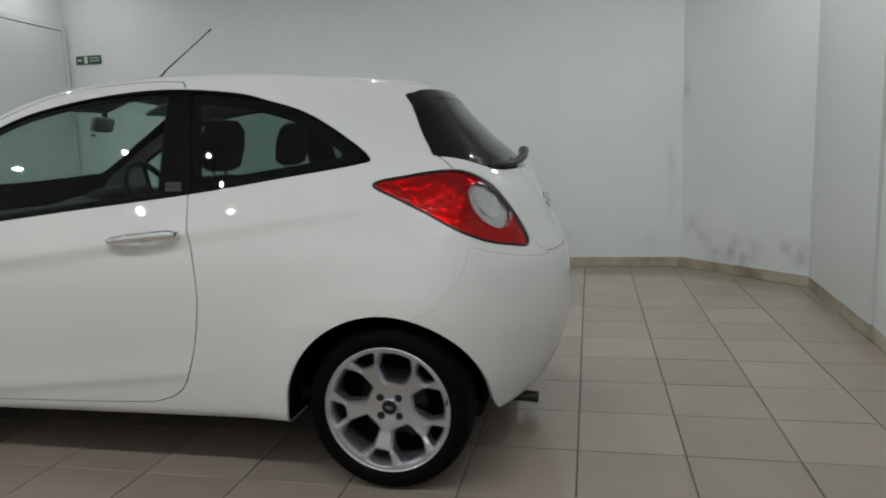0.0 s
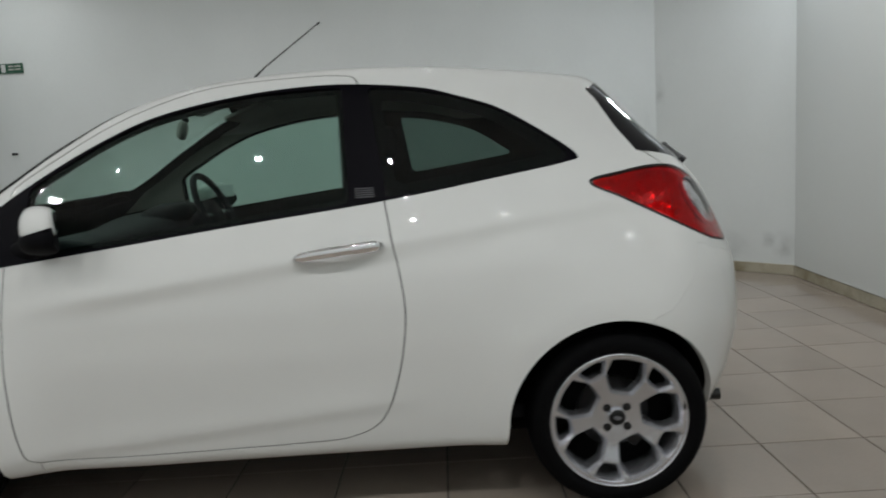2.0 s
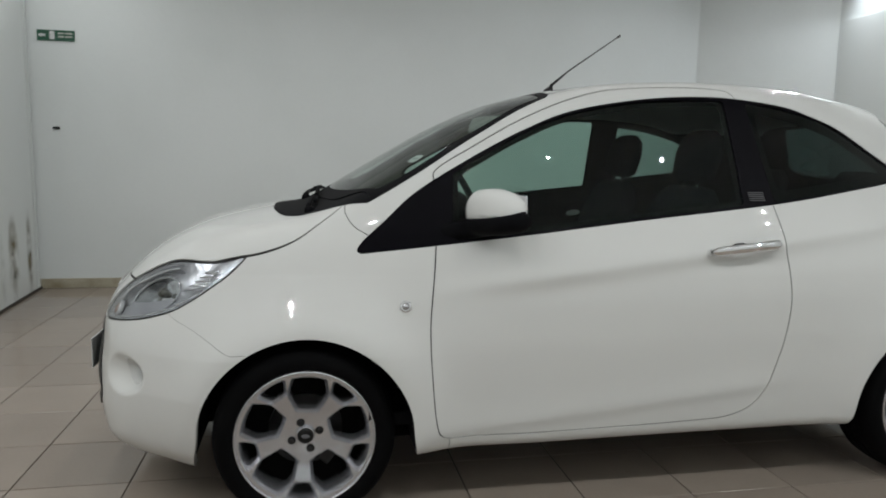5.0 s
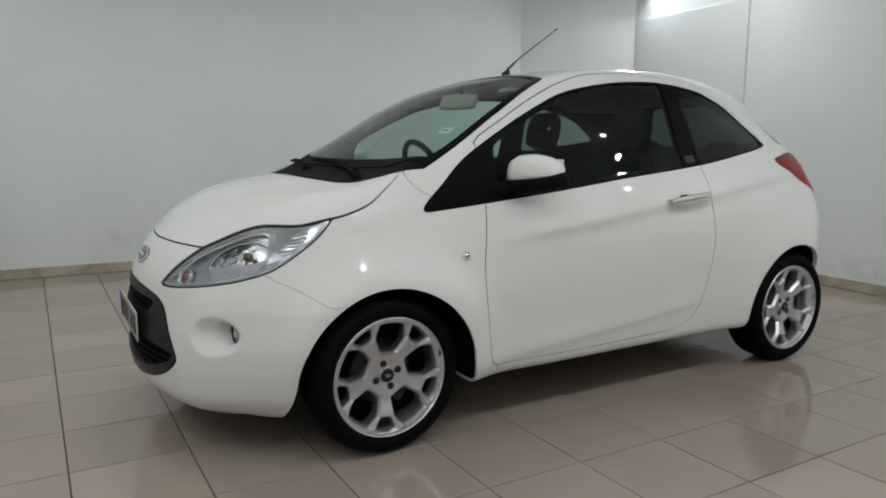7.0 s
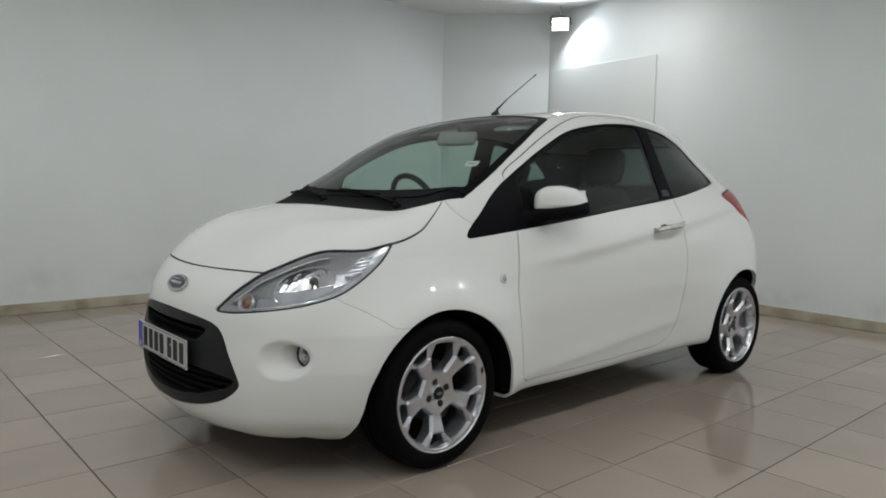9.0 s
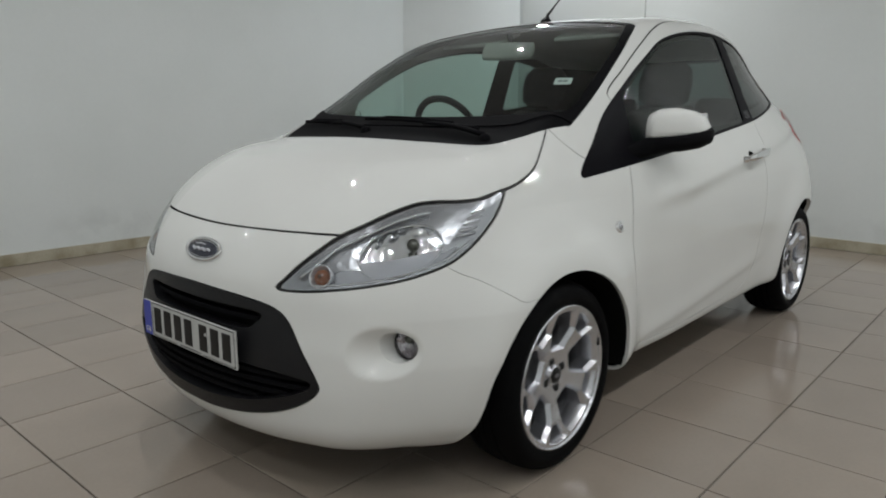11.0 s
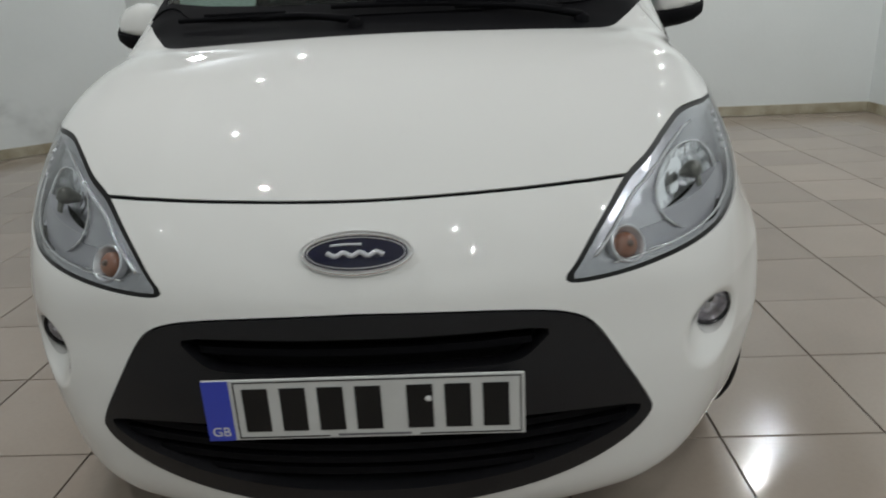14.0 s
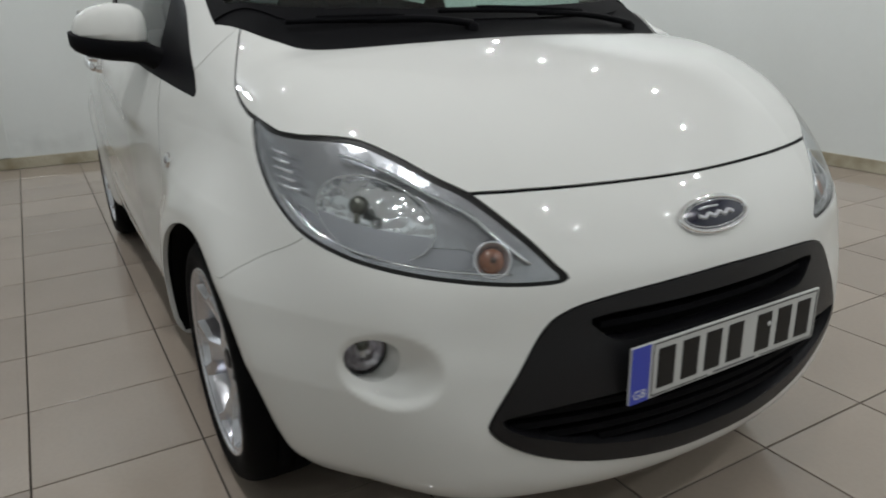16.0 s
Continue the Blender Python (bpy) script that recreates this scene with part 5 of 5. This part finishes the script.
# ---- wipers ----
def wiper(pivot, tip, elbow, name="windscreen_wiper"):
    def up(x, y, lift):
        p, n = on_skin(x, abs(y), None)
        p = Vector((p.x, y, p.z))
        n = Vector((n.x, math.copysign(n.y, y), n.z))
        return p + n * lift
    arm = [up(pivot[0] + (elbow[0] - pivot[0]) * t, pivot[1] + (elbow[1] - pivot[1]) * t, 0.007 + 0.008 * math.sin(math.pi * t)) for t in np.linspace(0, 1, 8)]
    v, f = tube(arm, 0.009, 8, taper=0.7)
    w = raw(name, v, f, INK_MATT, car, "black windscreen wiper")
    blade = [up(elbow[0] + (tip[0] - elbow[0]) * t, elbow[1] + (tip[1] - elbow[1]) * t, 0.012) for t in np.linspace(-0.85, 1, 16)]
    v, f = tube(blade, 0.007, 6)
    raw("wiper_blade", v, f, INK_MATT, w)
    v, f = tube([b + Vector((0, 0, 0.008)) for b in blade[3:-3]], 0.005, 6)
    raw("blade_spine", v, f, INK_MATT, w)
    v, f = turned([(0.018, -0.012), (0.018, 0.008), (0.012, 0.016), (0.0, 0.018)], 16, "z")
    raw("pivot_cap", shaped(Matrix.Translation(up(pivot[0], pivot[1], -0.006)), v), f, INK_MATT, w)
    return w


wiper((-1.135, -0.455), (-1.085, 0.135), (-1.098, -0.16))
wiper((-1.150, 0.075), (-1.062, 0.515), (-1.094, 0.33))

# rear wiper: its arm lies low on the glass and ends in a thick knuckle
WIPE = ((-0.43, 1.082, -0.012), (-0.30, 1.086, 0.008), (-0.20, 1.092, 0.016), (-0.11, 1.101, 0.026), (-0.05, 1.112, 0.040), (0.0, 1.124, 0.050), (0.012, 1.127, 0.052))
v, f = tube([(float(tail_line(wz)) - 0.46 * abs(wy) ** 2.4 + off, wy, wz) for wy, wz, off in WIPE], 0.010, 10, taper=2.3)
raw("rear_wiper", v, f, BLACK_PLASTIC, gate, "black rear wiper")

# tax sticker and paper tag on the windscreen: a plain white patch with dark bars
p, n = on_skin(-0.775, 0.505, None)
m = frame_on(mirrored(p) - mirrored(n) * 0.008, mirrored(n), (0, 0, 1))
sticker = block("windscreen_sticker", (-0.030, -0.021, -0.0005), (0.030, 0.021, 0.0005), WHITE_PAPER, car, 0, "small white sticker behind the windscreen", m=m)
for k in (-0.011, 0.008):
    block("sticker_bar", (k - 0.007, -0.007, 0.0008), (k + 0.007, 0.006, 0.0012), GREY_INK, sticker, 0, m=m)

# ---- inside the car ----
block("cabin_floor", (-0.95, -0.66, 0.27), (1.35, 0.66, 0.32), INTERIOR, car, 0.01)
dash_rows = []
for y in np.linspace(-0.64, 0.64, 17):
    hump = 0.05 * math.exp(-((y - 0.33) / 0.16) ** 2)
    dash_rows.append(((-0.74, y, 0.82), (1, 0, 0.12), (-0.12, 0, 1), 0.22, 0.12 + hump * 0.6))
blob("dashboard", dash_rows, INTERIOR, car, "charcoal dashboard", 28, 3.0)
blob("instrument_hood", [((-0.62, y, 0.955), (1, 0, 0.1), (0, 0, 1), 0.10 * s, 0.055 * s) for y, s in ((0.17, 0.3), (0.2, 0.85), (0.33, 1.0), (0.46, 0.85), (0.49, 0.3))], INTERIOR, car, "", 20, 2.4)
block("centre_console", (-0.62, -0.10, 0.32), (0.25, 0.10, 0.60), INTERIOR, car, 0.03, segments=3)
# steering wheel on the right-hand side
sw = Matrix.Translation((-0.405, 0.33, 0.955)) @ pose(0, 0, 0, 0, 66, 0)
ring = [sw @ Vector((0.182 * math.cos(t), 0.182 * math.sin(t), 0)) for t in np.linspace(0, 2 * math.pi, 41)[:-1]]
v, f = tube(ring, 0.0155, 10, closed=True)
wheel_ring = raw("steering_wheel", v, f, INTERIOR, car, "black steering wheel")
for ang in (5, 90, 175):
    a = math.radians(ang) - math.pi / 2
    v, f = tube([sw @ Vector((0.0, 0.0, -0.02)), sw @ Vector((0.18 * math.cos(a), 0.18 * math.sin(a), 0))], 0.014, 8)
    raw("wheel_spoke", v, f, SATIN, wheel_ring)
v, f = turned([(0.0, 0.012), (0.05, 0.008), (0.068, -0.005), (0.06, -0.03), (0.03, -0.12)], 24, "z")
raw("wheel_boss", shaped(sw, v), f, INTERIOR, wheel_ring)


def seat(x, y, rear=False):
    base = blob("car_seat", [((x + dx, y, 0.49), (0, 1, 0), (0, 0, 1), w, h)
                             for dx, w, h in ((-0.24, 0.17, 0.05), (-0.21, 0.225, 0.09), (0.0, 0.235, 0.10), (0.2, 0.22, 0.09), (0.24, 0.18, 0.06))], SEAT_CLOTH, car, "dark cloth car seat", 20, 3.2)
    back = []
    for t, w, d in ((0.0, 0.19, 0.05), (0.05, 0.225, 0.075), (0.3, 0.235, 0.08), (0.46, 0.225, 0.07), (0.57, 0.19, 0.055), (0.61, 0.15, 0.03)):
        back.append(((x + 0.20 + 0.30 * t, y, 0.50 + 0.93 * t), (0, 1, 0), (1, 0, -0.25), w, d))
    blob("seat_back", back, SEAT_CLOTH, base, "", 20, 3.0)
    hr = []
    for t, w, d in ((0.0, 0.09, 0.025), (0.02, 0.118, 0.05), (0.10, 0.128, 0.055), (0.165, 0.118, 0.045), (0.195, 0.085, 0.02)):
        hr.append(((x + 0.385 + 0.22 * t, y, 1.095 + t), (0, 1, 0), (1, 0, -0.2), w, d))
    blob("headrest", hr, SEAT_CLOTH, base, "", 20, 2.8)
    for dy in (-0.05, 0.05):
        v, f = tube([(x + 0.365, y + dy, 1.02), (x + 0.388, y + dy, 1.11)], 0.007, 8)
        raw("headrest_post", v, f, CHROME, base)
    return base


seat(-0.02, -0.34)
seat(-0.02, 0.34)
rear_back = blob("rear_bench", [((1.02 + 0.25 * t, 0, 0.50 + t * 0.95), (0, 1, 0), (1, 0, -0.25), w, d) for t, w, d in ((0.0, 0.50, 0.06), (0.06, 0.55, 0.08), (0.4, 0.54, 0.08), (0.50, 0.50, 0.05))], SEAT_CLOTH, car, "dark rear seat back", 28, 4.0)
for y in (-0.29, 0.29):
    blob("rear_headrest", [((1.14 + 0.15 * t, y, 0.985 + t), (0, 1, 0), (1, 0, -0.2), w, d) for t, w, d in ((0.0, 0.09, 0.02), (0.03, 0.115, 0.045), (0.11, 0.118, 0.045), (0.15, 0.09, 0.02))], SEAT_CLOTH, rear_back, "", 20, 2.8)
# room mirror, sun visors, roof lining
stem, _ = on_skin(-0.40, 0.0, None)
v, f = tube([stem - Vector((0, 0, 0.012)), (-0.385, 0.0, 1.345)], 0.012, 8)
room_mirror = raw("room_mirror_stem", v, f, INTERIOR, car)
blob("room_mirror", [((-0.405 - 0.29 * y, y, 1.311), (0.35, 0, 1), (1, 0.29, -0.35), a * 0.036, a * 0.014) for y, a in ((-0.108, 0.5), (-0.10, 0.9), (0.0, 1.0), (0.10, 0.9), (0.108, 0.5))], HEADLINER, room_mirror, "grey room mirror", 20, 3.0)
for y in (-0.31, 0.31):
    block("sun_visor", (-0.08, -0.17, -0.008), (0.08, 0.17, 0.008), HEADLINER, car, 0.006, m=Matrix.Translation((-0.20, y, 1.385)) @ pose(0, 0, 0, 0, -20, 0))
lining = split(body_sheet(90, 24, 30), 1.33 - body_sheet(90, 24, 30)[0][:, 2])[0]
lining = split(lining, outline_distance(view_top(lining[0]), SCREEN))[1]
lining = split(lining, outline_distance(view_rear(lining[0]), REAR_GLASS))[1]
lining = split(lining, outline_distance(view_side(lining[0]), WINDOW_BAND))[1]
panel("roof_lining", lining, HEADLINER, car, offset=-0.035, rim=0)

# grey lining of the windscreen pillars and of the rails over the doors
trim = split(body_sheet(130, 30, 60), 0.93 - body_sheet(130, 30, 60)[0][:, 2])[0]
trim = split(trim, outline_distance(view_top(trim[0]), SCREEN))[1]
trim = split(trim, outline_distance(view_side(trim[0]), WINDOW_BAND) - 0.05)[0]
trim = split(trim, outline_distance(view_side(trim[0]), DOOR_GLASS) - 0.020)[1]
trim = split(trim, trim[0][:, 0] - 0.28)[0]
trim = split(trim, 1.02 + 0.11 * trim[0][:, 0] + 0.05 - trim[0][:, 2])[0]
both_sides("pillar_trim", trim, PILLAR_TRIM, (car, car), offset=-0.028, rim=0, label="grey pillar trim")

# ---- things of the room ----
def spotlight(x, y):
    v, f = turned([(0.048, 0.0), (0.062, 0.0), (0.064, 0.004), (0.060, 0.008), (0.050, 0.008), (0.047, 0.030)], 28, "z")
    ob = tagged(new("ceiling_spotlight"), "round recessed ceiling spotlight, switched on", "ceiling light", "ceiling spotlights")
    ob.location = (x, y, CEILING - 0.008)
    raw("ring", v, f, CHROME, ob)
    return ob


# the last three fittings belong to the added, unseen spots
first = None
for sx, sy in SPOTS:
    if first is None:
        first = spotlight(sx, sy)
    else:
        copy_thing(first, pose(sx, sy, CEILING - 0.008))


def flood_lamp(m, size=1.0):
    ob = tagged(new("flood_lamp"), "small square flood lamp on a bracket, switched on", "flood lamp")
    ob.matrix_world = m @ Matrix.Scale(size, 4)
    block("body", (-0.085, -0.07, -0.05), (0.085, 0.07, 0.0), ALLOY, ob, 0.008)
    block("glass", (-0.070, -0.055, 0.001), (0.070, 0.055, 0.006), LAMP_GLOW, ob, 0.002, "glowing front glass")
    for s in (-1, 1):
        block("bracket", (s * 0.094 - 0.004, -0.012, -0.12), (s * 0.094 + 0.004, 0.012, -0.01), STEEL, ob, 0.001)
    block("back_bar", (-0.098, -0.012, -0.128), (0.098, 0.012, -0.12), STEEL, ob, 0.001)
    return ob


# place, aim, size of the lamp and its power
FLOODS = [((3.28, 2.42, 2.86), (-0.60, -0.50, -0.62), 1.2, 13.0),
          ((2.62, -2.78, 2.86), (-0.55, 0.50, -0.75), 0.45, 3.5),
          ((-2.75, -2.70, 2.93), (0.62, 0.72, -0.93), 0.6, 2.5)]
for at, aim, size, watts in FLOODS:
    at = Vector(at)
    fm = look(at, at + Vector(aim))
    flood = flood_lamp(fm @ pose(0, 0, 0, 0, 180, 0), size)
    # a short stem holds the lamp under the ceiling
    stem_v, stem_f = tube([at + Vector((0, 0, 0.02)), Vector((at.x, at.y, CEILING))], 0.011, 10)
    raw("stem", shaped(flood.matrix_world.inverted(), stem_v), stem_f, ALLOY, flood)
    lamp = bpy.data.lights.new("flood_light", "AREA")
    lamp.shape, lamp.size, lamp.size_y, lamp.energy, lamp.color = "RECTANGLE", 0.10 * size, 0.08 * size, watts, (0.86, 0.93, 1.0)
    new("flood_light", lamp).matrix_world = fm @ pose(0, 0, -0.012)

# exit sign: green panel with plain white marks
sign = block("exit_sign", (-3.350, 3.598, 2.092), (-3.060, 3.610, 2.178), GREEN, None, 0.002)
tagged(sign, "green exit sign with white marks on the wall", "sign")
block("white_mark", (-3.322, 3.5955, 2.126), (-3.285, 3.5975, 2.144), WHITE_PAPER, sign, 0)
bm = bmesh.new()
for q in ((-3.341, 2.135), (-3.316, 2.118), (-3.316, 2.152)):
    bm.verts.new((q[0], 3.5960, q[1]))
bm.faces.new(bm.verts)
part("arrow_head", bm, WHITE_PAPER, sign)
block("white_mark", (-3.252, 3.5955, 2.102), (-3.214, 3.5975, 2.170), WHITE_PAPER, sign, 0)
for a, b in ((-3.187, -3.142), (-3.132, -3.078)):
    for z in (2.119, 2.146):
        block("letter_bar", (a, 3.5955, z), (b, 3.5975, z + 0.013), DIRT, sign, 0)

# small switch and hook on the back wall
switch = block("wall_switch", (-3.265, 3.594, 1.365), (-3.215, 3.610, 1.385), BLACK_PLASTIC, None, 0.003)
tagged(switch, "small dark bracket on the white wall", "wall fitting")

# door on the west side
dd = (Vector((*PLAN[0], 0)) - Vector((*PLAN[7], 0)))
dl = dd.length
dd.normalize()
dn = Vector((dd.y, -dd.x, 0))
dm = Matrix((dd, dn, Vector((0, 0, 1)))).transposed().to_4x4()
dm.translation = Vector((*PLAN[7], 0))
door_1 = tagged(new("door_1"), "tall white painted door with a lever handle, closed", "door", kind="structure")
s0, s1 = dl - 1.40, dl - 0.10
bm = bmesh.new()
box(bm, (s0, 0.004, 0.01), (s1, 0.030, 2.42), 0.003, 2, dm)
part("door_leaf", bm, DOOR_PAINT, door_1)
for lo, hi in (((s0 - 0.07, 0.002, 0.0), (s0 - 0.006, 0.036, 2.49)), ((s1 + 0.006, 0.002, 0.0), (s1 + 0.07, 0.036, 2.49)), ((s0 - 0.006, 0.002, 2.428), (s1 + 0.006, 0.036, 2.49))):
    bm = bmesh.new()
    box(bm, lo, hi, 0.004, 2, dm)
    part("door_frame", bm, DOOR_PAINT, door_1)
v, f = tube([dm @ Vector((s0 + 0.17, 0.03, 0.92)), dm @ Vector((s0 + 0.17, 0.075, 0.92)), dm @ Vector((s0 + 0.06, 0.08, 0.915))], 0.011, 10)
raw("door_handle", v, f, STEEL, door_1, "steel lever handle")
v, f = turned([(0.0, 0.0), (0.026, 0.0), (0.026, 0.008), (0.0, 0.010)], 20, "y")
raw("handle_rose", shaped(dm @ Matrix.Translation((s0 + 0.17, 0.030, 0.92)), v), f, STEEL, door_1)

bm = bmesh.new()
box(bm, (0.0, 0.0, 0.002), (dl, 0.045, 0.020), 0.003, 2, dm)
tagged(part("trim", bm, GROUT), "dark threshold strip at the foot of the door wall", kind="structure")

# boxed-in panel on the east wall beside the flood lamp
a, b = Vector((*PLAN[2], 0)), Vector((*PLAN[3], 0))
ed = (b - a).normalized()
en = Vector((ed.y, -ed.x, 0))
em = Matrix((ed, en, Vector((0, 0, 1)))).transposed().to_4x4()
em.translation = a
bm = bmesh.new()
box(bm, (0.05, 0.0, 0.09), (1.46, 0.022, 2.40), 0.004, 2, em)
tagged(part("wall_panel", bm, DOOR_PAINT), "white boarded panel against the wall", "panel")


# smudges low on the walls
def smudge(a, b, t, z, rx, rz, mat=None, proud=0.002):
    a, b = Vector((*a, 0)), Vector((*b, 0))
    d = (b - a).normalized()
    n = Vector((d.y, -d.x, 0))
    p = a + (b - a) * t + n * proud + Vector((0, 0, z))
    m = Matrix((d * rx, Vector((0, 0, rz)), n)).transposed().to_4x4()
    m.translation = p
    bm = bmesh.new()
    bmesh.ops.create_circle(bm, cap_ends=True, radius=1.0, segments=24)
    ob = part("wall_smudge", bm, mat or SMUDGE)
    ob.matrix_world = m
    tagged(ob, "grey scuff mark low on the white wall", "stain", kind="structure")


for t, z, rx, rz in ((0.12, 0.36, 0.19, 0.13), (0.42, 0.20, 0.38, 0.20), (0.53, 0.14, 0.07, 0.13), (0.82, 0.28, 0.09, 0.08), (0.93, 0.24, 0.12, 0.14), (0.03, 1.55, 0.07, 0.20)):
    smudge(PLAN[1], PLAN[2], t, z, rx, rz)
smudge(PLAN[7], PLAN[0], 0.71, 0.36, 0.13, 0.36, BROWN_STAIN, 0.0325)
smudge(PLAN[7], PLAN[0], 0.88, 0.34, 0.07, 0.42, BROWN_STAIN, 0.0325)
for t, z, rx, rz in ((0.70, 0.22, 0.14, 0.20), (0.60, 0.30, 0.07, 0.3), (0.505, 0.75, 0.05, 0.3), (0.505, 1.45, 0.05, 0.34)):
    smudge(PLAN[7], PLAN[0], t, z, rx, rz, None, 0.0325 if t > 0.58 else 0.002)
for t, z, rx, rz in ((0.2, 0.15, 0.55, 0.16), (0.5, 0.17, 0.6, 0.15), (0.82, 0.15, 0.6, 0.17)):
    smudge(PLAN[2], PLAN[3], t, z, rx, rz, FAINT_SMUDGE)
for t, z, rx, rz in ((0.15, 0.16, 0.55, 0.15), (0.45, 0.15, 0.6, 0.16)):
    smudge(PLAN[3], PLAN[4], t, z, rx, rz, FAINT_SMUDGE)
for t, z, rx, rz in ((0.955, 0.2, 0.12, 0.16), (0.80, 0.22, 0.5, 0.24), (0.62, 0.30, 0.45, 0.30), (0.47, 0.20, 0.5, 0.20), (0.30, 0.26, 0.4, 0.22), (0.70, 0.62, 0.3, 0.3), (0.985, 0.9, 0.06, 0.6)):
    smudge(PLAN[0], PLAN[1], t, z, rx, rz, FAINT_SMUDGE)

# ---- floor tiles, each a piece with softened edges ----
TILE_PITCH, TILE_GAP = 0.394, 0.0048


def tile_mesh():
    bm = bmesh.new()
    h = TILE_PITCH / 2 - TILE_GAP / 2
    box(bm, (-h, -h, -0.010), (h, h, 0.0), 0.0)
    top = [e for e in bm.edges if all(abs(v.co.z) < 1e-6 for v in e.verts)]
    bmesh.ops.bevel(bm, geom=top, offset=0.0009, segments=1, affect="EDGES")
    bmesh.ops.recalc_face_normals(bm, faces=bm.faces)
    me = bpy.data.meshes.new("tile")
    bm.to_mesh(me)
    bm.free()
    me.materials.append(TILE)
    return me


TILE_ME = tile_mesh()
rng = random.Random(7)
rest_v, rest_f = [], []
for i in range(-13, 11):
    for j in range(-9, 13):
        cx, cy = -0.197 + TILE_PITCH * (i + 0.5), -0.768 + TILE_PITCH * (j + 0.5)
        if not (-5.4 < cx < 3.8 and -4.2 < cy < 3.9):
            continue
        tilt = [rng.uniform(-0.05, 0.05) for _ in range(2)]
        if abs(cx) < 3.0 and abs(cy) < 3.6:
            t = new("tile", TILE_ME)
            t.parent = floor
            t.matrix_basis = pose(cx, cy, rng.uniform(-0.0004, 0.0004), tilt[0], tilt[1], 0)
        else:
            k = len(rest_v)
            for v in TILE_ME.vertices:
                rest_v.append((v.co.x + cx, v.co.y + cy, v.co.z))
            rest_f += [tuple(k + q for q in p.vertices) for p in TILE_ME.polygons]
tagged(raw("outer_tiles", rest_v, rest_f, TILE, floor, smooth=False), kind="stuff")
